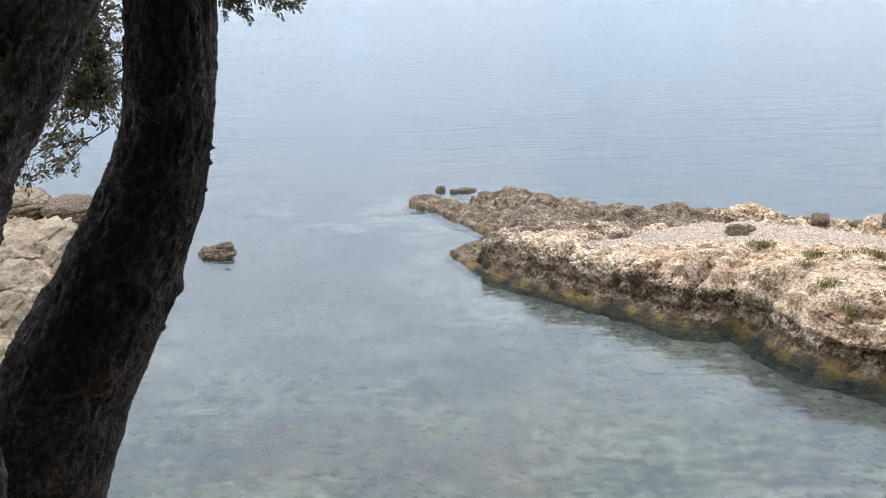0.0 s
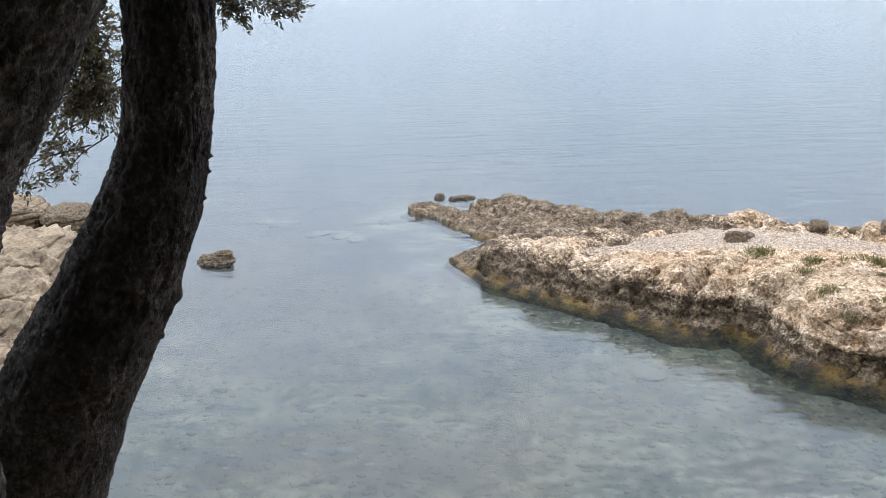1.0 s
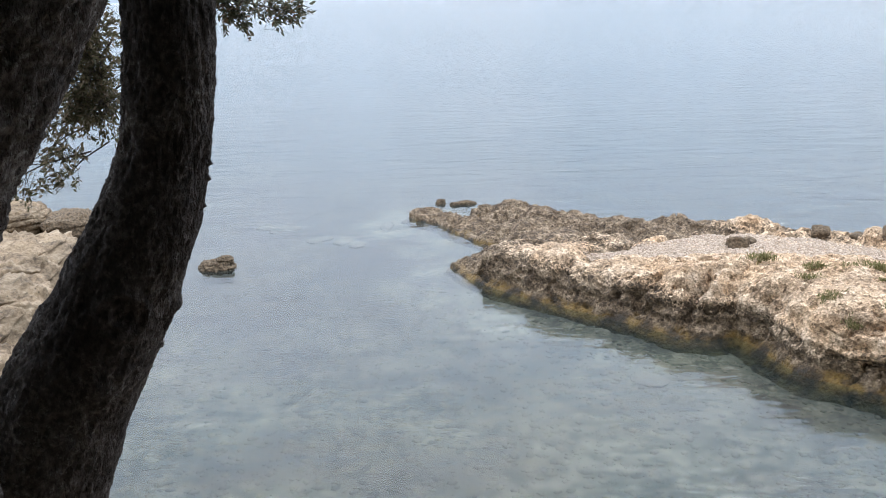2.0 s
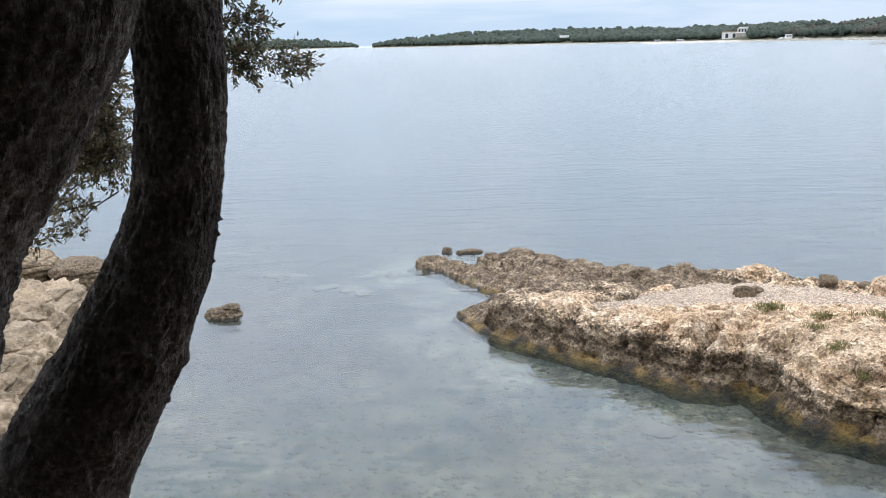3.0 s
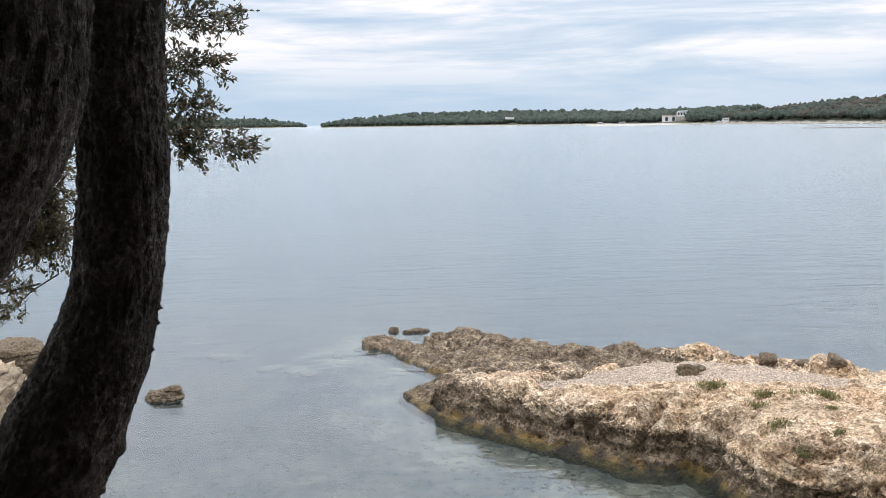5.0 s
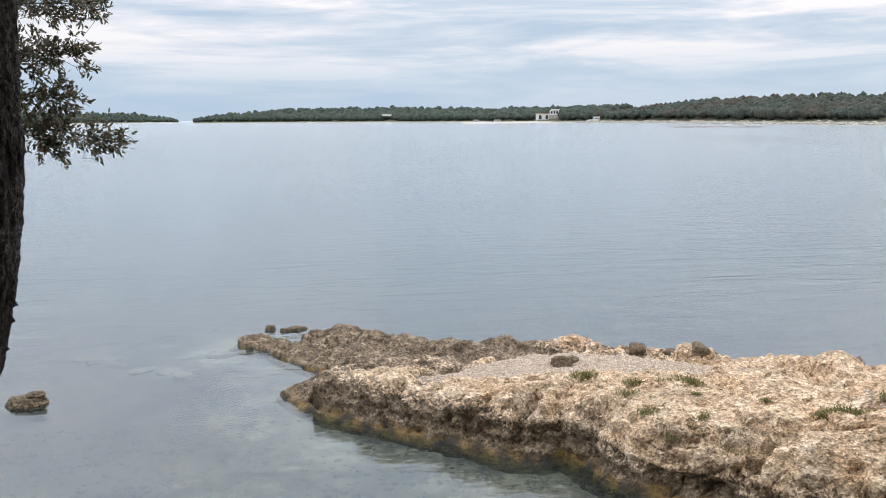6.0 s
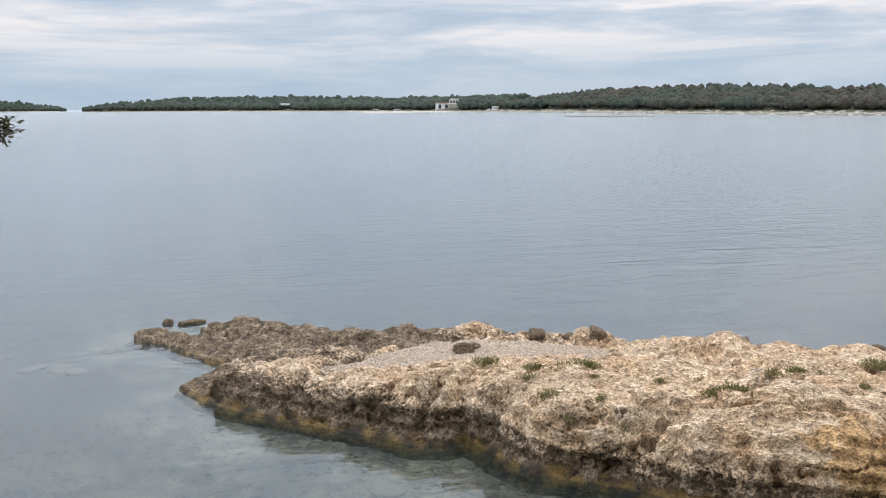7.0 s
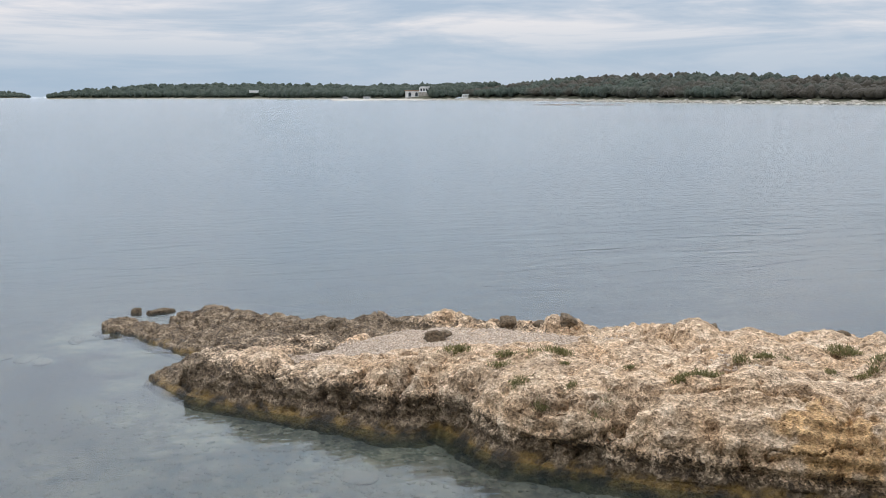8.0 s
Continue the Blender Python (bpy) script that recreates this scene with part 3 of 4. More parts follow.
HEADLAND = HEADLAND_NEAR + HEADLAND_FAR
SHORE = [(-60, 40), (-30, 24), (-12, 19.0), (-8.2, 17.2), (-6.6, 15.9), (-5.9, 14.4), (-5.6, 12.6), (-5.2, 11.2), (-4.4, 9.4), (-3.6, 7.6), (-2.2, 6.2), (0, 5.7), (3, 5.8), (6.2, 6.2), (9, 5.2),
         (14, 3.5), (30, 2), (80, -10), (80, -60), (-80, -60), (-80, 40)]

# heights of the rock's back: x, y, z
CREST = np.array([(0.3, 14.0, .26), (0.9, 13.5, .46), (1.5, 13.0, .60), (2.1, 12.5, .58), (2.9, 12.0, .67), (3.6, 11.6, .78), (4.1, 10.8, .84), (4.6, 9.9, .80),
                  (5.4, 9.4, .88), (6.6, 8.8, .95), (8.2, 8.2, 1.0), (2.3, 13.3, .38), (3.4, 13.4, .40), (4.6, 13.2, .50), (5.6, 12.4, .50), (6.8, 11.2, .69),
                  (8.4, 10.2, .80), (7.5, 11.7, .75), (8.5, 11.0, .80), (4.6, 14.5, .50), (6.0, 13.6, .54), (2.8, 14.8, .34), (1.7, 15.8, .30), (1.2, 17.0, .27), (0.6, 16.2, .14), (-0.2, 17.5, .13), (-0.5, 17.65, .07), (10.5, 8.0, 1.1)])


def head_height(x, y):
    """The rock's broad form: a wet ledge at the waterline, a steep face, a swelling back, clefts and holes."""
    d = signed(x, y, HEADLAND)
    q = flat3(x, y)
    d2 = d + (0.11 * fbm(q * 1.3, 3, 3) + 0.04 * fbm(q * 4.1, 2, 4)) * np.clip(0.3 + d, 0, 1)
    wgt, tot = np.zeros(len(x)), np.zeros(len(x))
    for cx, cy, cz in CREST:
        w = 1.0 / (((x - cx) ** 2 + (y - cy) ** 2) ** 1.6 + 0.02)
        wgt += w
        tot += w * cz
    top = tot / wgt
    seaward = step(15.9, 16.9, y + 0.62 * x)
    top = top + step(0.2, 0.9, d) * (0.20 * (billow(q * 0.75 + 4.0, 2, 11) - 0.42) * (1 - 0.5 * seaward) + 0.05 * fbm(q * 0.9, 2, 12))
    face = 1 - np.exp(-np.maximum(d2 - 0.05, 0) / (0.13 + 0.14 * step(4.5, 6.0, x)))
    z = np.maximum(top * face, 0.09 * step(0.0, 0.07, d2))
    # a leaning cleft, its branch, a slanting crack and a few holes
    for (ax, ay), (bx, by), w, deep in (((3.16, 11.50), (2.97, 11.33), 0.075, 0.32), ((2.97, 11.33), (2.77, 11.13), 0.10, 0.30), ((3.00, 11.38), (2.74, 11.42), 0.045, 0.26), ((3.66, 10.56), (3.46, 10.84), 0.05, 0.26),
                                        ((2.64, 11.76), (2.33, 11.66), 0.06, 0.26), ((4.95, 9.40), (6.0, 8.95), 0.07, 0.08), ((4.15, 9.80), (4.62, 9.36), 0.07, 0.12), ((4.62, 9.36), (5.05, 9.12), 0.07, 0.12), ((0.52, 13.60), (0.62, 13.35), 0.04, 0.16)):
        s = np.clip(((x - ax) * (bx - ax) + (y - ay) * (by - ay)) / ((bx - ax) ** 2 + (by - ay) ** 2), 0, 1)
        z = z - deep * np.exp(-((x - ax - s * (bx - ax)) ** 2 + (y - ay - s * (by - ay)) ** 2) / (w * w)) * step(0.02, 0.14, d)
    for cx, cy, w, deep in ((4.78, 9.22, 0.12, 0.40), (4.96, 9.49, 0.085, 0.45), (4.39, 9.93, 0.045, 0.26), (4.39, 9.79, 0.045, 0.2), (5.67, 8.32, 0.08, 0.30), (6.50, 8.49, 0.05, 0.16), (6.97, 8.93, 0.05, 0.18), (5.45, 8.58, 0.07, 0.12), (2.31, 11.68, 0.06, 0.2)):
        z = z - deep * np.exp(-((x - cx) ** 2 + (y - cy) ** 2) / (w * w))
    # broken heads standing along the seaward edge
    for cx, cy, w, up in ((4.50, 14.22, 0.17, 0.13), (4.80, 14.05, 0.14, 0.09), (4.22, 14.36, 0.15, 0.08), (5.88, 13.16, 0.17, 0.17), (6.14, 12.96, 0.13, 0.11), (5.36, 13.62, 0.13, 0.07), (2.62, 15.05, 0.16, 0.08), (7.40, 11.95, 0.2, 0.08), (1.3, 16.9, 0.25, 0.08)):
        z = z + up * np.exp(-((x - cx) ** 2 + (y - cy) ** 2) / (w * w))
    hollow = gravel_mask(x, y)
    z = z * (1 - hollow) + (0.38 + 0.035 * (x - 2.0) + 0.04 * (y - 13.3)) * hollow
    # below the water it drops away, then spreads as a weedy apron
    drop = -0.07 * step(0.0, -0.06, d2) - (0.70 + 0.3 * step(2.6, 1.2, x)) * np.maximum(-d2 - 0.06, 0) + 0.03 * fbm(q * 2.5, 3, 41) * step(-0.05, -0.3, d2)
    return np.where(d2 > 0, z, drop) - 0.03


def gravel_mask(x, y):
    """The flat tongue of shingle lying between the two ridges."""
    line = ((1.9, 13.35, 0.20), (2.7, 13.25, 0.40), (3.5, 13.5, 0.55), (4.4, 13.45, 0.55), (5.2, 13.0, 0.45), (5.9, 12.6, 0.30), (6.6, 12.0, 0.20))
    best = np.full(len(x), -9.0)
    for (ax, ay, ra), (bx, by, rb) in zip(line[:-1], line[1:]):
        s = np.clip(((x - ax) * (bx - ax) + (y - ay) * (by - ay)) / ((bx - ax) ** 2 + (by - ay) ** 2), 0, 1)
        best = np.maximum(best, ra + s * (rb - ra) - np.hypot(x - ax - s * (bx - ax), y - ay - s * (by - ay)))
    return step(-0.05, 0.16, best + 0.10 * fbm(flat3(x * 2.4, y * 2.4), 3, 77))


def bed_height(x, y):
    z = -0.13 - 0.010 * np.clip(y - 6.0, 0, 12) - 1.6 * step(14, 40, y) - 6.0 * step(25, 200, y)
    near = np.abs(x) < 14
    d = np.full(len(x), -99.0)
    d[near] = signed(x[near], y[near], HEADLAND)
    # a shelf of stones against the rock, giving way to deeper water further along the cove
    z = np.maximum(z, np.where((d < 0.15) & (d > -2.5), -0.105 + 0.07 * np.minimum(d, 0) - 0.03 * step(2.2, 3.2, x), -9.0))
    z = z - 0.3 * step(0.05, 0.3, d)
    return z + 0.025 * fbm(flat3(x * 0.8, y * 0.8), 4, 51)


def shore_height(x, y):
    d = signed(x, y, SHORE)
    near = np.exp(-((x / 5.5) ** 2 + ((y - 1.5) / 9.0) ** 2))
    h = np.where(d > 0, (0.55 + 1.75 * near) * (1 - np.exp(-np.maximum(d, 0) / 1.1)) + 0.05 * np.clip(d - 4, 0, 60), 0.7 * d)
    return h + (0.10 * fbm(flat3(x, y), 4, 61) + 0.05 * ridged(flat3(x * 2, y * 2), 3, 62)) * step(-0.3, 1.0, d) - 0.02


def make_sea():
    xs = np.concatenate([np.linspace(-4800, -200, 12), np.linspace(-150, 150, 31), np.linspace(200, 4800, 12)])
    ys = np.concatenate([np.linspace(-60, 200, 40), np.linspace(260, 4850, 24)])
    sea = sheet("water", xs, ys, lambda x, y: 0 * x, lambda x, y, z: x == x, M_WATER)
    tagged(sea, "calm clear blue-grey sea with fine ripples", "sea", kind="structure")
    xs = np.concatenate([np.linspace(-4800, -40, 30), np.concatenate([np.linspace(-38, -6.2, 60), np.arange(-6, 12, 0.12), np.linspace(12.2, 38, 50)]), np.linspace(40, 4800, 30)])
    ys = np.concatenate([np.linspace(-60, 4, 10), np.concatenate([np.arange(4.4, 20, 0.12), np.linspace(20.3, 40, 40)]), np.linspace(45, 4850, 40)])
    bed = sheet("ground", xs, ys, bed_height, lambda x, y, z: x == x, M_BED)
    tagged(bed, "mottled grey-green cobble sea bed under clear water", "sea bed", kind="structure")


make_sea()


def make_cobbles():
    rng = np.random.default_rng(23)
    n = 12000
    y = 5.9 + 8.0 * rng.uniform(0, 1, n) ** 1.35
    x = rng.uniform(-4.6, 5.2, n) * (0.55 + 0.045 * y)
    ok = (signed(x, y, HEADLAND) < -0.12) & (signed(x, y, SHORE) < -0.1)
    x, y = x[ok], y[ok]
    s = 0.010 + 0.048 * rng.uniform(0, 1, len(x)) ** 2.6
    z = bed_height(x, y)
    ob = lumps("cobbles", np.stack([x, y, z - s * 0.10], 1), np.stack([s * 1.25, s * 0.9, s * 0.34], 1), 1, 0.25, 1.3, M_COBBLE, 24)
    tagged(ob, "grey, green and beige cobbles covering the sea bed", "cobbles", kind="stuff")


make_cobbles()


def make_shore():
    xs = np.concatenate([np.linspace(-80, -13, 40), np.arange(-12.8, 13.0, 0.14), np.linspace(13.5, 80, 40)])
    ys = np.concatenate([np.linspace(-60, -4, 30), np.arange(-3.8, 20, 0.14), np.linspace(20.5, 42, 20)])
    ob = sheet("shore_ground", xs, ys, shore_height, lambda x, y, z: z > -0.9, M_SOIL)
    tagged(ob, "stony brown bank under the trees beside the cove", "shore", kind="structure")


make_shore()


def make_headland():
    xs = np.concatenate([np.arange(-1.3, 8.2, 0.014), np.arange(8.2, 12.5, 0.04)])
    ys = np.concatenate([np.arange(5.0, 6.8, 0.04), np.arange(6.8, 14.2, 0.014), np.arange(14.2, 18.9, 0.022)])
    gx, gy = np.meshgrid(xs, ys, indexing="ij")
    x, y = gx.ravel(), gy.ravel()
    # draw the sheet's points towards the shore, so that the steep face gets as many as the back
    d, e = signed(x, y, HEADLAND), 0.02
    g = np.stack([signed(x + e, y, HEADLAND) - d, signed(x, y + e, HEADLAND) - d], 1)
    g /= np.linalg.norm(g, axis=1, keepdims=True) + 1e-6
    dd = np.linspace(0, 0.9, 400)
    arc = dd + 0.70 * (1 - np.exp(-np.maximum(dd - 0.05, 0) / 0.13))
    nd = np.interp(d * arc[-1] / 0.9, arc, dd)
    pull = np.where((d > 0) & (d < 0.9), d - nd, 0) * step(13.7, 13.0, y) * step(0.4, 1.1, x)
    x, y = x - g[:, 0] * pull, y - g[:, 1] * pull
    z = head_height(x, y)
    f = grid_faces(len(xs), len(ys))
    f = f[(z > -0.32)[f].any(1)]
    used = np.unique(f)
    back = np.full(len(x), -1)
    back[used] = np.arange(len(used))
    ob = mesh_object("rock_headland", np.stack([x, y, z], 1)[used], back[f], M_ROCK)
    me = ob.data
    v = np.empty(len(me.vertices) * 3, np.float32)
    me.vertices.foreach_get("co", v)
    v = v.reshape(-1, 3).astype(float)
    nv = np.empty(len(me.vertices) * 3, np.float32)
    me.vertices.foreach_get("normal", nv)
    nv = nv.reshape(-1, 3).astype(float)
    x, y, z = v.T
    far = step(15.9, 16.9, y + 0.62 * x)
    calm = 1 - 0.55 * np.exp(-((x - 6.5) ** 2 + (y - 8.7) ** 2) / 1.3 ** 2)
    w = v + 0.10 * np.stack([fbm(v * 1.9, 2, 101), fbm(v * 1.9, 2, 102), fbm(v * 1.9, 2, 103)], 1)
    # swellings with creases, then knobs, then a crumbled skin
    steep = step(0.92, 0.6, nv[:, 2])
    h = 0.105 * (billow(w * 1.25, 2, 21) - 0.45) + (0.016 + 0.024 * steep) * (billow(w * 3.4, 2, 25) - 0.45) - (0.018 + 0.016 * steep) * (billow(w * 7.0, 2, 29) - 0.45) - 0.012 * (billow(v * 16.0, 1, 33) - 0.35)
    h = h * calm + far * (0.055 * (ridged(w * 2.4, 3, 51) - 0.5) + 0.045 * (billow(w * 6.0, 2, 55) - 0.45))
    # beds: the face steps in and out along sloping layers
    bed = z + 0.05 * x + 0.10 * fbm(v * 0.9, 2, 47)
    h = h + 0.020 * steep * np.sin(6.283 * bed / 0.17) + 0.012 * (1 - steep) * np.sin(6.283 * (bed + 0.04 * fbm(v * 3.0, 2, 48)) / 0.09)
    # pits, and wandering cracks
    for freq, share, deep, sd_ in ((3.0, 0.13, 0.10, 104), (7.0, 0.20, 0.05, 105)):
        cell, val = worley(w * freq, sd_)
        h = h - deep * step(0.34, 0.14, cell) * (val < share)
    for freq, wide, deep, sd_ in ((0.8, 0.016, 0.09, 106), (1.9, 0.020, 0.05, 107)):
        h = h - deep * np.exp(-(fbm(w * np.array([freq, freq, freq * 1.5]), 3, sd_) / wide) ** 2) * step(-0.1, 0.1, fbm(v * 0.9, 2, sd_ + 10))
    dry = step(-0.02, 0.10, z) * (1 - 0.93 * gravel_mask(x, y)) + 0.35 * step(0.0, -0.1, z)
    v = v + nv * (h * dry)[:, None]
    # the sea has cut caves under a crusted lip along the cove side
    e = 0.05
    d0 = signed(x, y, HEADLAND)
    g = np.stack([signed(x + e, y, HEADLAND) - d0, signed(x, y + e, HEADLAND) - d0], 1)
    g /= np.linalg.norm(g, axis=1, keepdims=True) + 1e-6
    cove = step(14.2, 13.4, y) * step(1.2, 0.6, d0)
    cut = (0.03 + 0.22 * np.clip(fbm(flat3(x, y) * 1.1, 2, 95), 0, 1)) * np.exp(-((v[:, 2] - 0.14) / 0.10) ** 2) - 0.03 * np.exp(-((v[:, 2] - 0.42) / 0.10) ** 2)
    v[:, :2] += g * (cove * cut)[:, None]
    me.vertices.foreach_set("co", v.astype(np.float32).ravel())
    me.update()
    tagged(ob, "weathered cream limestone spit with dark wet edges", "rock", kind="structure")


make_headland()


def make_gravel():
    rng = np.random.default_rng(5)
    x, y = rng.uniform(1.6, 7.0, 70000), rng.uniform(11.6, 14.3, 70000)
    ok = gravel_mask(x, y) > rng.uniform(0.25, 0.9, len(x))
    x, y = x[ok][:20000], y[ok][:20000]
    z = head_height(x, y)
    s = 0.007 + 0.016 * rng.uniform(0, 1, len(x)) ** 2.5
    ob = lumps("shingle", np.stack([x, y, z + s * 0.2], 1), np.stack([s, s * 0.8, s * 0.55], 1), 1, 0.25, 1.4, M_GRAVEL, 6)
    tagged(ob, "pale grey shingle filling a hollow in the rock", "shingle", kind="stuff")


make_gravel()


# ---------------------------------------------------------------- rocks in the water
def ledge_block(name, centre, size, seed, material, level=6, box=0.55, rz=0.0, tilt=0.0, layers=5.0, jag=1.0):
    """A boxy limestone block of stacked beds: each bed juts out by its own amount, with broken knobby edges."""
    rng = np.random.default_rng(seed)
    v, f = ico(level)
    v = np.sign(v) * np.abs(v) ** box
    off = rng.uniform(-40, 40, 3)
    size = np.asarray(size, float)
    w = v * size
    bed = (v[:, 2] + 0.22 * fbm(v * 1.3 + off, 2, seed)) * layers
    lo = np.floor(bed)
    jut = rng.uniform(-1, 1, 64)
    u = step(0.32, 0.68, bed - lo)
    out = jut[lo.astype(int) % 64] * (1 - u) + jut[(lo.astype(int) + 1) % 64] * u
    side = np.stack([v[:, 0], v[:, 1], 0 * u], 1) / (np.hypot(v[:, 0], v[:, 1]) + 0.15)[:, None]
    way = v / np.linalg.norm(v, axis=1, keepdims=True)
    m = float(size.mean())
    seam = np.exp(-((bed - lo - 0.5) / 0.10) ** 2)
    w = w + side * (m * (0.16 * out - 0.09 * seam))[:, None]
    p = w / m
    w = w + way * (m * (0.15 * fbm(p * 1.0 + off, 2, seed + 1) + 0.10 * jag * (billow(p * 2.3 + off, 2, seed + 2) - 0.45) + 0.07 * jag * (billow(p * 6.0 + off, 2, seed + 4) - 0.45) + 0.03 * jag * (billow(p * 15.0 + off, 2, seed + 6) - 0.45)))[:, None]
    ob = mesh_object(name, w, f, material)
    ob.matrix_world = pose(*centre, tilt, 0, rz)
    return ob


def make_rocks():
    for c, s, seed, rz, label in (((-3.42, 14.60, 0.01), (0.27, 0.20, 0.10), 3, 0, "small brown boulder standing alone in clear water"),
                                  ((-3.30, 14.62, 0.10), (0.12, 0.11, 0.075), 6, 20, "brown stone on a small boulder in clear water"),
                                  ((0.0, 18.62, 0.01), (0.10, 0.09, 0.075), 5, 0, "small dark rock poking out of the sea"),
                                  ((0.42, 18.5, 0.0), (0.26, 0.10, 0.055), 7, 10, "low dark rock awash off the point")):
        tagged(ledge_block("boulder", c, s, seed, M_AWASH, 5, 0.8, rz, 0.0, 2.5, 1.8), label, "rock", "rocks in the water")
    for x, y, sx, sy, seed in ((-3.37, 18.65, 0.22, 0.20, 21), (-2.88, 18.0, 0.34, 0.22, 22), (-2.15, 16.9, 0.26, 0.18, 23), (-1.70, 16.65, 0.22, 0.16, 24), (-1.45, 16.4, 0.18, 0.15, 26), (-0.98, 17.4, 0.28, 0.14, 25), (2.17, 10.25, 0.20, 0.16, 27)):
        z = bed_height(np.array([x]), np.array([y]))[0]
        tagged(ledge_block("sunken_rock", (x, y, z - 0.01), (sx, sy, 0.055), seed, M_SUNK, 4, 0.85, 25.0 * seed, 0.0, 2.0), "pale rock lying under the clear water", "rock", "sunken rocks")
    for c, s, seed, rz, tilt, label in (((-6.35, 13.6, 0.02), (1.25, 1.55, 0.66), 31, 10, 3, "big flat-topped limestone block at the water's edge"),
                                        ((-6.95, 15.9, 0.35), (0.50, 0.45, 0.42), 32, 0, 0, "cream limestone block on the shore"),
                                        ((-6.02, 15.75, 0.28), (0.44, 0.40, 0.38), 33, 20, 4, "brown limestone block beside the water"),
                                        ((-5.45, 11.55, 0.05), (0.70, 0.85, 0.66), 34, 20, -6, "tan limestone block with broken ledges on the shore"),
                                        ((-4.90, 10.15, 0.12), (0.52, 0.70, 0.66), 35, -8, 9, "pale leaning limestone slab on the shore"),
                                        ((-4.55, 8.95, 0.25), (0.50, 0.55, 0.62), 37, 15, 0, "pale grey limestone block on the shore"),
                                        ((-8.3, 14.6, 0.3), (1.3, 1.6, 0.7), 36, 40, 0, "weathered limestone block on the shore")):
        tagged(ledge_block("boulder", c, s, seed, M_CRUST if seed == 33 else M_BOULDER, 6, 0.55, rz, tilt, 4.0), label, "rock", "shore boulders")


make_rocks()


# ---------------------------------------------------------------- oak trees by the camera
def knot(v, way):
    """A round branch scar and some warts on the near side of the trunk."""
    out = v.copy()
    c = np.array((-0.705, 2.745, 3.295))
    d = np.linalg.norm(v - c, axis=1)
    out += way * (0.009 * np.exp(-((d - 0.050) / 0.010) ** 2) + 0.005 * np.exp(-((d - 0.030) / 0.006) ** 2) - 0.006 * np.exp(-(d / 0.030) ** 2))[:, None]
    for cx, cy, cz, w, h in ((-0.632, 2.85, 3.288, 0.020, 0.012), (-0.513, 2.85, 3.64, 0.007, 0.009), (-0.516, 2.85, 3.615, 0.006, 0.007), (-0.521, 2.85, 3.59, 0.007, 0.009),
                             (-0.528, 2.85, 3.56, 0.006, 0.008), (-0.532, 2.85, 3.545, 0.006, 0.007), (-0.67, 2.85, 3.19, 0.008, 0.008), (-0.77, 2.75, 3.13, 0.03, 0.010), (-0.545, 2.85, 3.50, 0.006, 0.007)):
        d = np.linalg.norm(v - np.array((cx, cy, cz)), axis=1)
        out += way * (1.4 * h * np.exp(-(d / w) ** 2))[:, None]
    return out


def spray(base, tip, count, spread, seed, leaf=0.062):
    """A bough: wandering twigs from base to tip with leaves round their ends."""
    rng = np.random.default_rng(seed)
    base, tip = np.asarray(base, float), np.asarray(tip, float)
    twigs, cs, ws = [], [], []
    for k in range(count):
        s = rng.uniform(0.25, 1.0)
        a = base + (tip - base) * s + rng.normal(0, 0.02, 3)
        d = (tip - base) / np.linalg.norm(tip - base) * 0.5 + rng.normal(0, 0.6, 3) + np.array((0, 0, 0.05))
        d /= np.linalg.norm(d)
        b = a + d * spread * rng.uniform(0.5, 1.2)
        mid = (a + b) / 2 + rng.normal(0, 0.03, 3)
        twigs.append((a, mid, b))
        for _ in range(rng.integers(15, 24)):
            u = rng.uniform(0.35, 1.0)
            c = a * (1 - u) + b * u + rng.normal(0, 0.012, 3)
            cs.append(c)
            ws.append(d + rng.normal(0, 0.75, 3))
    return twigs, np.array(cs), np.array(ws)


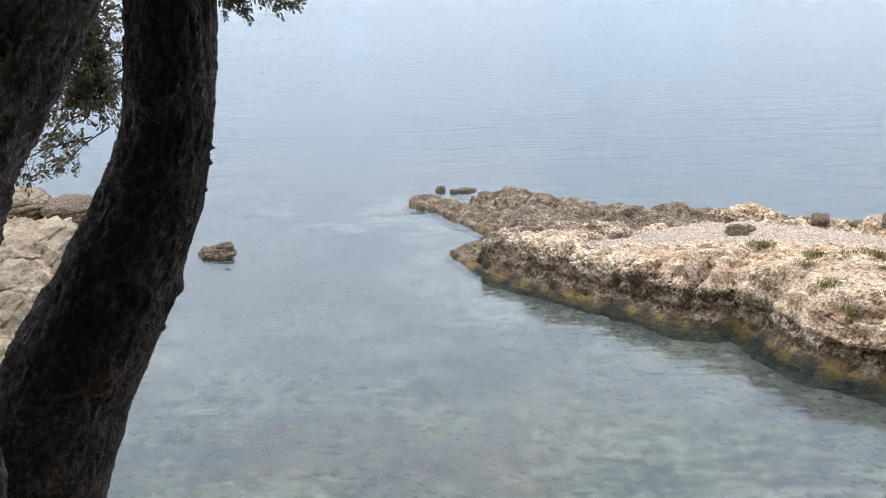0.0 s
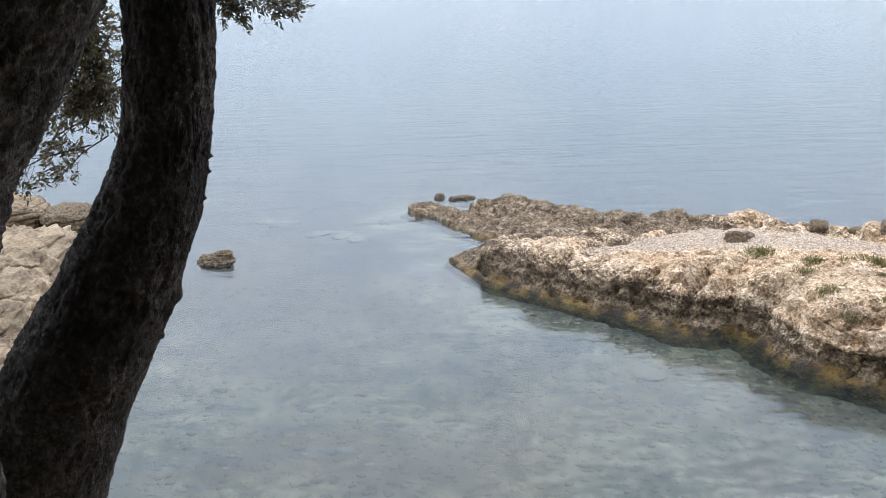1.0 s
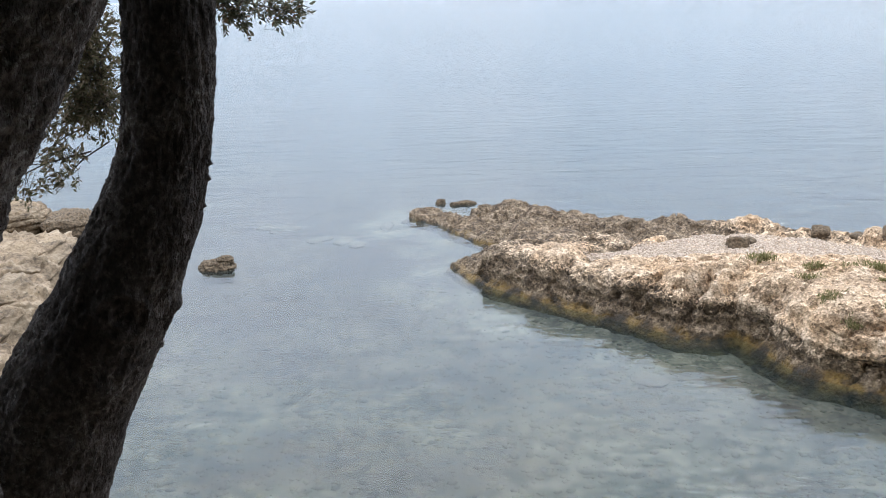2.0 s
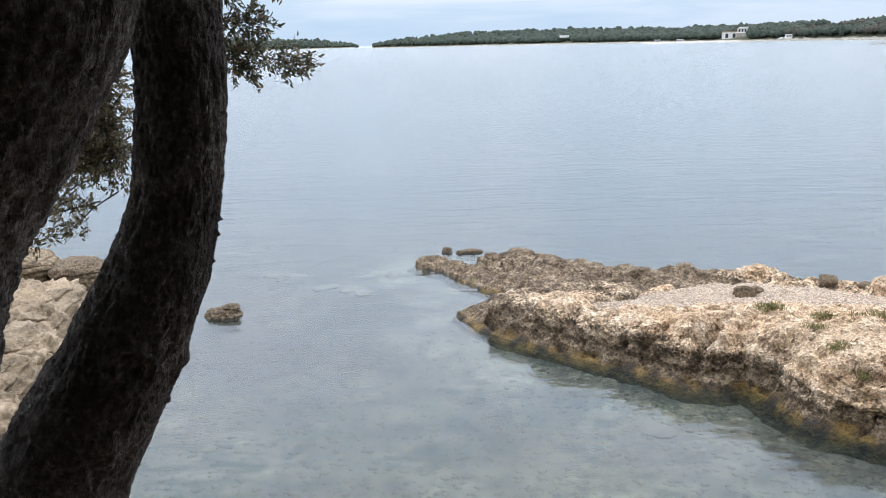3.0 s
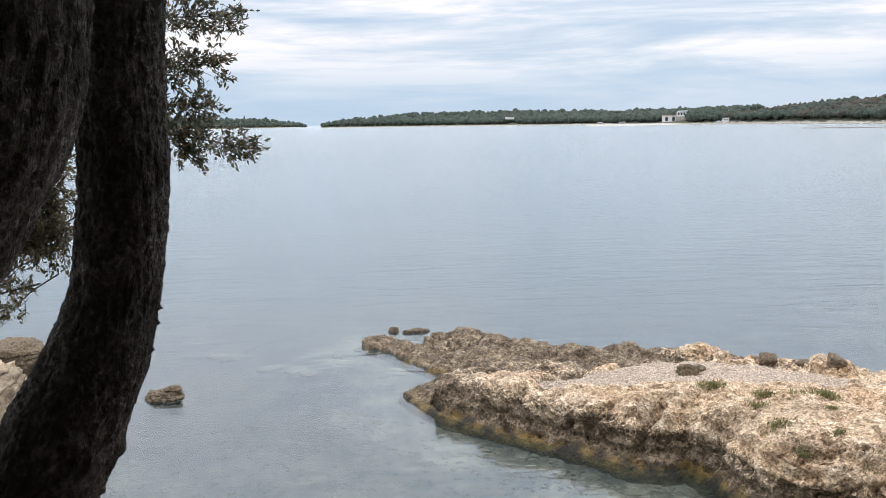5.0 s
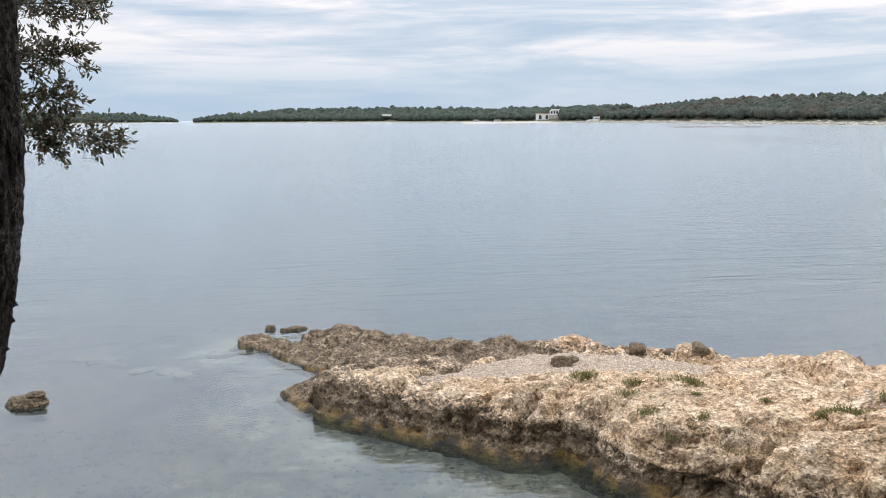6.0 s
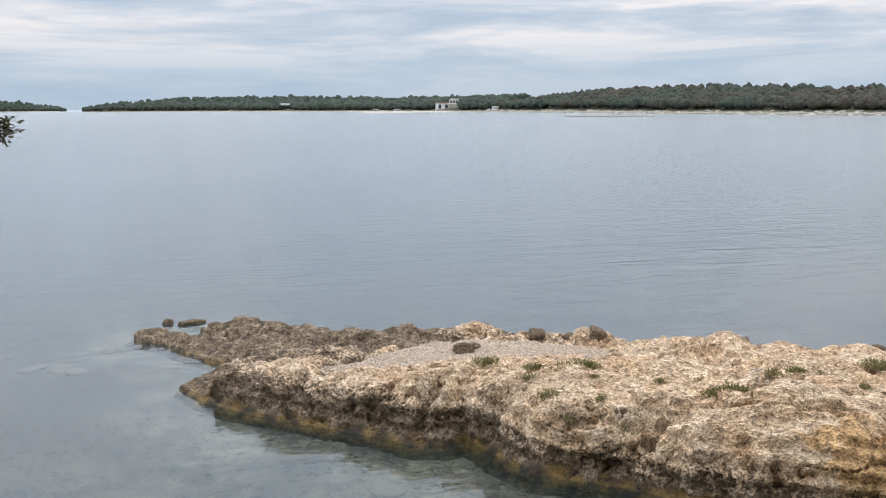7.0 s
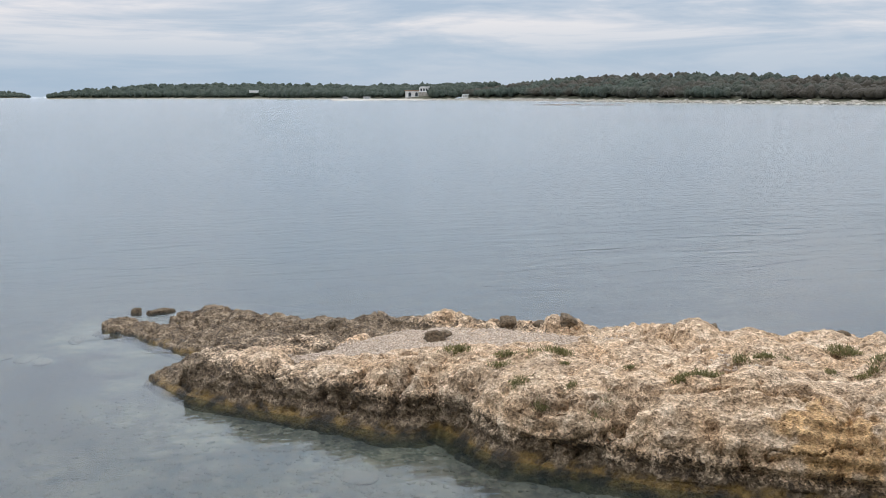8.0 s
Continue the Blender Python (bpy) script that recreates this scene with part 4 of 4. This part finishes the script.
def make_oak(name, label, trunk_pts, trunk_r, boughs, crown, seed, extra=None):
    root = tagged(new(name), label, "tree", "oak trees on the bank")
    root.location = trunk_pts[0]
    inv = Matrix.Translation(-Vector(trunk_pts[0]))

    def add(ob):
        ob.parent = root
        ob.matrix_parent_inverse = inv
        return ob
    add(tube("trunk", trunk_pts, trunk_r, M_BARK, 820, 170, 0.0058, seed, extra))
    for k, (line, radii, sprays) in enumerate(boughs):
        limb = add(tube("limb", line, radii, M_BARK, 60, 12, 0.001, seed + k))
        tw, cs, ws = [], [], []
        for j, (a, b, count, spread) in enumerate(sprays):
            t0, c0, w0 = spray(a, b, count, spread, seed * 31 + k * 7 + j)
            tw += [((np.asarray(a), (np.asarray(a) + np.asarray(b)) / 2 + np.array((0, 0, 0.03)), np.asarray(b)), 0.007)] + [(t, 0.0022) for t in t0]
            cs.append(c0)
            ws.append(w0)
        vs, fs, off = [], [], 0
        for (p0, p1, p2), r in tw:
            ring = []
            for p, rr in ((p0, r), (p1, r * 0.8), (p2, r * 0.35)):
                d = p2 - p0
                e1 = np.cross(d, (0.3, 0.5, 0.8))
                e1 /= np.linalg.norm(e1) + 1e-9
                e2 = np.cross(d, e1)
                e2 /= np.linalg.norm(e2) + 1e-9
                ring += [p + rr * (math.cos(q) * e1 + math.sin(q) * e2) for q in (0, 1.571, 3.142, 4.712)]
            vs += ring
            for s in (0, 4):
                fs += [[off + s + q, off + s + (q + 1) % 4, off + s + 4 + (q + 1) % 4, off + s + 4 + q] for q in range(4)]
            off += 12
        tagged(add(mesh_object("twig_spray", vs, fs, M_BARK)), kind="stuff")
        tagged(add(leaves("foliage", np.concatenate(cs), np.concatenate(ws), 0.038, 0.014, M_DRY if k else M_LEAF, seed + 50 + k)), kind="stuff")
    # crown out of view, added with large dense leaves to shade the trunks
    rng = np.random.default_rng(seed + 99)
    n, c, r = crown
    d = rng.normal(size=(n, 3))
    d /= np.linalg.norm(d, axis=1, keepdims=True)
    pts = np.asarray(c) + d * (rng.uniform(0.3, 1.0, n) ** 0.5)[:, None] * np.asarray(r)
    tagged(add(leaves("crown", pts, rng.normal(size=(n, 3)), 0.22, 0.13, M_LEAF, seed + 77)), kind="stuff")
    return root


OAK_LINE = [(-1.25, 2.90, 2.0), (-1.09, 2.88, 2.62), (-0.919, 2.86, 3.02), (-0.765, 2.85, 3.28), (-0.672, 2.85, 3.46), (-0.617, 2.85, 3.61), (-0.590, 2.85, 3.75), (-0.577, 2.85, 3.88),
            (-0.577, 2.85, 4.03), (-0.566, 2.86, 4.20), (-0.53, 2.9, 4.6), (-0.5, 3.0, 5.4), (-0.4, 3.1, 6.6)]
OAK_R = [0.24, 0.185, 0.148, 0.124, 0.107, 0.090, 0.088, 0.090, 0.090, 0.087, 0.082, 0.07, 0.05]
make_oak("oak_tree", "dark rough-barked oak leaning over the cove", OAK_LINE, OAK_R,
         [([(-0.5, 3.0, 5.4), (-1.0, 4.6, 5.75), (-1.45, 6.0, 5.2), (-1.62, 6.6, 4.4), (-1.64, 6.7, 3.95)], [0.05, 0.04, 0.03, 0.018, 0.007],
           [((-1.62, 6.6, 4.55), (-0.97, 6.6, 4.62), 66, 0.22), ((-1.62, 6.6, 4.3), (-1.04, 6.6, 4.35), 52, 0.19), ((-1.63, 6.65, 4.06), (-1.10, 6.6, 4.10), 46, 0.17),
            ((-1.63, 6.65, 3.95), (-0.88, 6.6, 3.84), 70, 0.16), ((-1.63, 6.65, 4.9), (-1.0, 6.6, 4.95), 30, 0.25)]),
          ([(-0.5, 3.0, 5.4), (-1.3, 4.6, 5.5), (-1.9, 6.0, 4.7), (-2.03, 6.6, 4.1), (-2.08, 6.7, 3.55)], [0.05, 0.04, 0.03, 0.018, 0.006],
           [((-1.95, 6.6, 3.95), (-2.15, 6.6, 3.6), 95, 0.26), ((-1.95, 6.6, 3.7), (-2.2, 6.6, 3.35), 95, 0.24), ((-1.92, 6.65, 3.45), (-2.15, 6.6, 3.25), 60, 0.20),
            ((-2.05, 6.65, 3.25), (-2.55, 6.6, 2.98), 13, 0.20), ((-2.05, 6.65, 3.1), (-2.38, 6.6, 2.84), 12, 0.18), ((-2.1, 6.65, 3.35), (-2.55, 6.6, 3.2), 12, 0.20), ((-2.15, 6.6, 3.05), (-2.72, 6.6, 2.86), 15, 0.20), ((-1.95, 6.6, 4.3), (-2.1, 6.6, 4.1), 90, 0.28)])],
         (9000, (-0.6, 2.3, 6.8), (4.6, 3.6, 1.6)), 2, knot)
make_oak("oak_tree", "thick dark oak trunk close to the path", [(-0.80, 2.0, 2.0), (-0.785, 2.0, 2.7), (-0.779, 2.0, 3.2), (-0.750, 2.0, 3.52), (-0.680, 2.0, 3.73), (-0.585, 2.0, 3.89), (-0.509, 2.0, 4.03), (-0.489, 2.0, 4.25), (-0.478, 2.0, 4.8), (-0.4, 1.9, 6.2)],
         [0.18, 0.145, 0.128, 0.122, 0.120, 0.120, 0.120, 0.12, 0.11, 0.08], [], (8000, (-0.5, -0.8, 6.4), (4.6, 3.4, 1.8)), 12)


# ---------------------------------------------------------------- plants on the rock
def make_tuft(x, y, size, seed):
    rng = np.random.default_rng(seed)
    n = 170
    ang, lean = rng.uniform(0, 6.283, n), rng.uniform(0.1, 0.95, n)
    w = np.stack([np.cos(ang) * lean, np.sin(ang) * lean, np.sqrt(1 - lean ** 2) + 0.1], 1)
    c = np.stack([rng.normal(0, 0.34 * size, n), rng.normal(0, 0.20 * size, n), np.zeros(n)], 1)
    px, py = x + c[:, 0], y + c[:, 1]
    c[:, 2] = head_height(px, py) - head_height(np.array([x]), np.array([y]))[0] + rng.uniform(-0.02, size * 0.25, n)
    ob = leaves("shrub", c, w, size * 0.24, 0.011, M_FENNEL, seed)
    ob.location = (x, y, head_height(np.array([x]), np.array([y]))[0])
    return tagged(ob, "low green sea-fennel tuft rooted in the rock", "plant", "plants on the rock")


for k, (tx, ty, ts) in enumerate([(3.73, 11.56, 0.25), (3.80, 11.52, 0.20), (4.20, 11.12, 0.18), (4.30, 11.08, 0.13), (4.55, 10.98, 0.20), (4.93, 11.15, 0.24), (5.02, 11.10, 0.18), (4.03, 10.79, 0.17), (4.52, 9.91, 0.11),
                                  (3.99, 10.18, 0.19), (4.11, 9.79, 0.13), (4.64, 9.34, 0.22), (4.72, 9.32, 0.16), (5.62, 9.44, 0.17), (5.72, 9.34, 0.22), (5.82, 9.32, 0.22), (5.93, 9.29, 0.17), (6.55, 9.66, 0.16),
                                  (6.82, 9.65, 0.14), (6.92, 9.63, 0.11), (7.30, 9.74, 0.15), (7.42, 9.72, 0.13), (7.99, 9.74, 0.22), (8.09, 9.68, 0.24), (8.18, 9.66, 0.17), (7.88, 8.95, 0.18), (7.28, 9.02, 0.11),
                                  (7.52, 8.81, 0.13), (4.79, 10.61, 0.10), (5.32, 10.02, 0.11), (7.70, 8.86, 0.14)]):
    make_tuft(tx, ty, ts, 300 + k)


def make_loose_rocks():
    """Dark broken rocks standing along the seaward side, and pale rubble on top."""
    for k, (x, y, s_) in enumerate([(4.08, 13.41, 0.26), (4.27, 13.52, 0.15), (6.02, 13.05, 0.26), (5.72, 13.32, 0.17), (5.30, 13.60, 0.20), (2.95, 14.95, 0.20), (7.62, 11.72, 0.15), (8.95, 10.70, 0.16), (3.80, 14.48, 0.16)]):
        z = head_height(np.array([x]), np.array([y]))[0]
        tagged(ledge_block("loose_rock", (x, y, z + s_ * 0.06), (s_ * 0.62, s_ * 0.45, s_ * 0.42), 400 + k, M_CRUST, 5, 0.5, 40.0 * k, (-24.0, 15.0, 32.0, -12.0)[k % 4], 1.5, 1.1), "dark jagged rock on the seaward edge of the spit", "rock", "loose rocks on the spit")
    rng = np.random.default_rng(44)
    x, y = rng.normal(6.42, 0.10, 60), rng.normal(9.50, 0.28, 60)
    z = head_height(x, y)
    r = rng.uniform(0.010, 0.024, 60)
    tagged(lumps("rubble", np.stack([x, y, z + r * 0.3], 1), np.stack([r, r * 0.8, r * 0.7], 1), 2, 0.3, 1.4, M_GRAVEL, 45), "pale grey rubble lying on the rock", "rubble", kind="stuff")


make_loose_rocks()


# ---------------------------------------------------------------- far shore
def coast_strip(name, line, label, width, seed, count, tree, rocks, wood):
    """Wooded coast along a shoreline: sloping ground, a wood of many crowns, pale rocks at the water."""
    rng = np.random.default_rng(seed)
    line = np.asarray(line, float)          # x, y, height of the land behind
    seg = np.linalg.norm(np.diff(line[:, :2], axis=0), axis=1)
    cum = np.concatenate([[0], np.cumsum(seg)])

    def at(s):
        return np.stack([np.interp(s, cum, line[:, i]) for i in range(3)], 1)

    def out(s):
        a, b = at(np.maximum(s - 2, 0)), at(np.minimum(s + 2, cum[-1]))
        d = b - a
        n = np.stack([d[:, 1], -d[:, 0]], 1)
        n /= np.linalg.norm(n, axis=1, keepdims=True)
        away = at(s)[:, :2]
        sign = np.sign((n * away).sum(1))
        return n * sign[:, None]
    ss = np.linspace(0, cum[-1], 160)
    rows = []
    for w, hh in ((-3.0, -0.6), (0.0, 0.0), (2.0, 0.5), (6.0, 1.2), (width * 0.3, 0.0), (width, 0.0)):
        p, n = at(ss), out(ss)
        z = hh if w <= 6 else 1.2 + (p[:, 2] - 1.2) * (0.45 if w < width else 1.0)
        rows.append(np.stack([p[:, 0] + n[:, 0] * w, p[:, 1] + n[:, 1] * w, np.zeros(160) + z], 1))
    v = np.stack(rows, 1)
    v += 0.25 * np.stack([fbm(v.reshape(-1, 3) * 0.2, 3, seed + i) for i in range(3)], 1).reshape(v.shape) * np.array((1, 1, 0.6))
    tagged(mesh_object(name, v.reshape(-1, 3), grid_faces(160, 6), M_COAST), label, "coast", kind="structure")
    s = rng.uniform(0, cum[-1], count)
    w = 7 + (width - 7) * rng.uniform(0, 1, count) ** 1.5
    p, n = at(s), out(s)
    base = 1.2 + (p[:, 2] - 1.2) * np.clip(w / width, 0, 1) ** 0.7
    r = tree * (0.5 + 1.1 * rng.uniform(0, 1, count) ** 2.2)
    c = np.stack([p[:, 0] + n[:, 0] * w, p[:, 1] + n[:, 1] * w, base + r * 0.35 + 0.35 * tree], 1)
    ok = np.ones(count, bool)
    for hx, hy, hr in ((185, 604, 10), (118, 905, 7), (206, 566, 3), (139, 612, 3), (152, 606, 3)):
        # a clearing round each house, open to the water
        ok &= ~((np.abs(c[:, 0] * hy / c[:, 1] - hx) < hr) & (c[:, 1] < hy + 9))
    c, r, count = c[ok], r[ok], int(ok.sum())
    tagged(lumps("far_wood", c, np.stack([r, r, r * rng.uniform(0.7, 1.25, count)], 1), 2, 0.5, 2.2, wood, seed), "dense dark green wood on the far shore", "wood", kind="stuff")
    s = rng.uniform(0, cum[-1], rocks)
    w = rng.normal(1.2, 1.4, rocks)
    p, n = at(s), out(s)
    r = rng.uniform(0.25, 0.9, rocks)
    tagged(lumps("shore_rocks", np.stack([p[:, 0] + n[:, 0] * w, p[:, 1] + n[:, 1] * w, 0.1 + 0.25 * np.clip(w, 0, 4)], 1), np.stack([r * 1.5, r * 1.2, r * 0.55], 1), 1, 0.4, 1.5, M_PALE, seed + 3), "white broken rocks along the far waterline", "rock", kind="stuff")


coast_strip("coast_near", [(236, 150, 5.5), (222, 233, 6), (210, 291, 7), (211, 360, 9), (213, 438, 11.5), (214, 520, 12), (200, 575, 9)], "low wooded coast across the bay", 70, 1, 4600, 1.5, 900, M_SCRUB)
coast_strip("coast_middle", [(200, 575, 8), (172, 600, 8), (155, 660, 8), (165, 745, 8)], "low wooded shore with a pale beach", 90, 2, 1900, 1.9, 160, M_FAR)
coast_strip("coast_cape", [(165, 745, 8), (110, 900, 9), (40, 1120, 14), (-20, 1200, 15), (-66, 1250, 13), (-88, 1256, 4)], "long wooded cape across the bay", 120, 3, 3000, 2.4, 200, M_FAR)
coast_strip("islet", [(-500, 1900, 20), (-330, 1900, 18), (-254, 1900, 15), (-215, 1900, 10), (-185, 1900, 5), (-168, 1900, 0)], "low wooded islet on the horizon", 120, 4, 1100, 2.7, 60, M_FAR)


def box(bm, x0, x1, y0, y1, z0, z1):
    vs = [bm.verts.new(c) for c in ((x0, y0, z0), (x1, y0, z0), (x1, y1, z0), (x0, y1, z0), (x0, y0, z1), (x1, y0, z1), (x1, y1, z1), (x0, y1, z1))]
    for q in ((0, 3, 2, 1), (4, 5, 6, 7), (0, 1, 5, 4), (1, 2, 6, 5), (2, 3, 7, 6), (3, 0, 4, 7)):
        bm.faces.new([vs[i] for i in q])


def part(name, boxes, material, parent, label=""):
    bm = bmesh.new()
    for b in boxes:
        box(bm, *b)
    me = bpy.data.meshes.new(name)
    bm.to_mesh(me)
    bm.free()
    me.materials.append(material)
    ob = new(name, me)
    ob.parent = parent
    if label:
        ob["label"] = label
    return ob


def make_villa(x, y, z, turn):
    """Two white storeys stepping up a slope: a lower block with dark archways under a brown roof, a terrace and an upper block under a white slab."""
    root = tagged(new("house"), "white stepped house with dark archways among trees", "house", "houses on the far shore")
    root.matrix_world = pose(x, y, z, 0, 0, turn)
    part("wall", [(-5.2, 3.4, 0, 6, -1.5, 3.2)], M_WALL, root)
    part("roof", [(-5.8, 3.9, -0.5, 6.3, 3.2, 3.65)], M_ROOF, root, "flat brown roof with an overhang")
    # solid dark panels on the wall paint the shade inside two archways
    for a, b in ((-3.2, -1.4), (1.2, 3.0)):
        part("archway", [(a, b, -0.06, 0.4, -0.3, 1.9), (a + 0.3, b - 0.3, -0.06, 0.4, 1.9, 2.35)], M_GLASS, root, "dark panel in place of a shaded archway")
    part("terrace", [(2.6, 10.5, 1.2, 8.0, -1.5, 2.5)], M_STONE, root, "low stone terrace wall")
    part("upper_wall", [(4.2, 10.2, 4.5, 10, 2.5, 5.6)], M_WALL, root)
    part("upper_roof", [(5.0, 10.9, 3.6, 10.4, 5.6, 6.2)], M_SLAB, root, "white slab roof")
    for a in (4.8, 6.6, 8.4):
        part("window", [(a, a + 1.1, 4.43, 4.8, 3.2, 4.9)], M_GLASS, root)
    part("railing", [(2.7, 10.4, 1.25, 1.35, 2.5, 3.2)], M_SLAB, root)
    return root


make_villa(183, 604, 2.6, -16)


def make_bungalow(x, y, z, w, h, turn, label, openings=3):
    root = tagged(new("house"), label, "house", "houses on the far shore")
    root.matrix_world = pose(x, y, z, 0, 0, turn)
    part("wall", [(-w / 2, w / 2, 0, 4, -1.0, h)], M_WALL, root)
    part("roof", [(-w / 2 - 0.3, w / 2 + 0.3, -0.4, 4.3, h, h + 0.3)], M_SLAB, root)
    for k in range(openings):
        a = -w * 0.40 + k * w * 0.28
        part("window", [(a, a + w * 0.16, -0.05, 0.3, h * 0.25, h * 0.75)], M_GLASS, root)
    return root


make_bungalow(118, 905, 7.0, 8.5, 0.7, -8, "low pale building in front of the wood", 0)
make_bungalow(206, 566, 1.7, 3.4, 1.6, -14, "small white hut above the beach")
make_bungalow(139, 612, 0.9, 3.2, 1.2, -12, "small white hut beside the beach")
make_bungalow(152, 606, 1.0, 4.0, 1.0, -12, "low white shed beside the beach")


def make_beach():
    """A pale shingle beach curving below the house."""
    t = np.linspace(0, 1, 60)
    x, y = 128 + 84 * t, 600 - 36 * t ** 2 - 3 * np.sin(6.0 * t)
    rows = [np.stack([x, y + dy, dz + 0.12 * fbm(flat3(x * 0.3, y * 0 + dy), 2, 88)], 1) for dy, dz in ((-6.0, -0.5), (-2.0, 0.05), (3.0, 0.40), (9.0, 0.9))]
    ob = mesh_object("beach", np.stack(rows, 1).reshape(-1, 3), grid_faces(60, 4), M_BEACH)
    tagged(ob, "pale shingle beach on the far shore", "beach", kind="structure")


make_beach()


def make_reef():
    rng = np.random.default_rng(8)
    n = 60
    t = rng.uniform(0, 1, n)
    c = np.stack([135 + 19 * t, 299 - 24 * t + rng.normal(0, 0.8, n), np.full(n, 0.0)], 1)
    r = rng.uniform(0.3, 0.9, n)
    tagged(lumps("reef", c, np.stack([r * 1.8, r, r * 0.28], 1), 2, 0.3, 1.5, M_ROCK, 9), "dark low reef just above the water", "reef", kind="stuff")


make_reef()


def make_screen_wood():
    """Wood and undergrowth added, unseen, on the rising ground behind and beside the camera to block light."""
    rng = np.random.default_rng(15)
    n = 420
    a, r = rng.uniform(math.pi * 0.97, math.pi * 2.05, n), 4.0 + 20.0 * rng.uniform(0, 1, n) ** 1.4
    x, y = r * np.cos(a), 0.5 + r * np.sin(a)
    z = shore_height(x, y) + rng.uniform(0.3, 6.0, n)
    s = rng.uniform(0.9, 2.0, n)
    tagged(lumps("wood", np.stack([x, y, z], 1), np.stack([s, s, s], 1), 3, 0.4, 2.0, M_FAR, 16), "unseen dense dark wood added above the cove to block light", "wood", kind="stuff")


make_screen_wood()
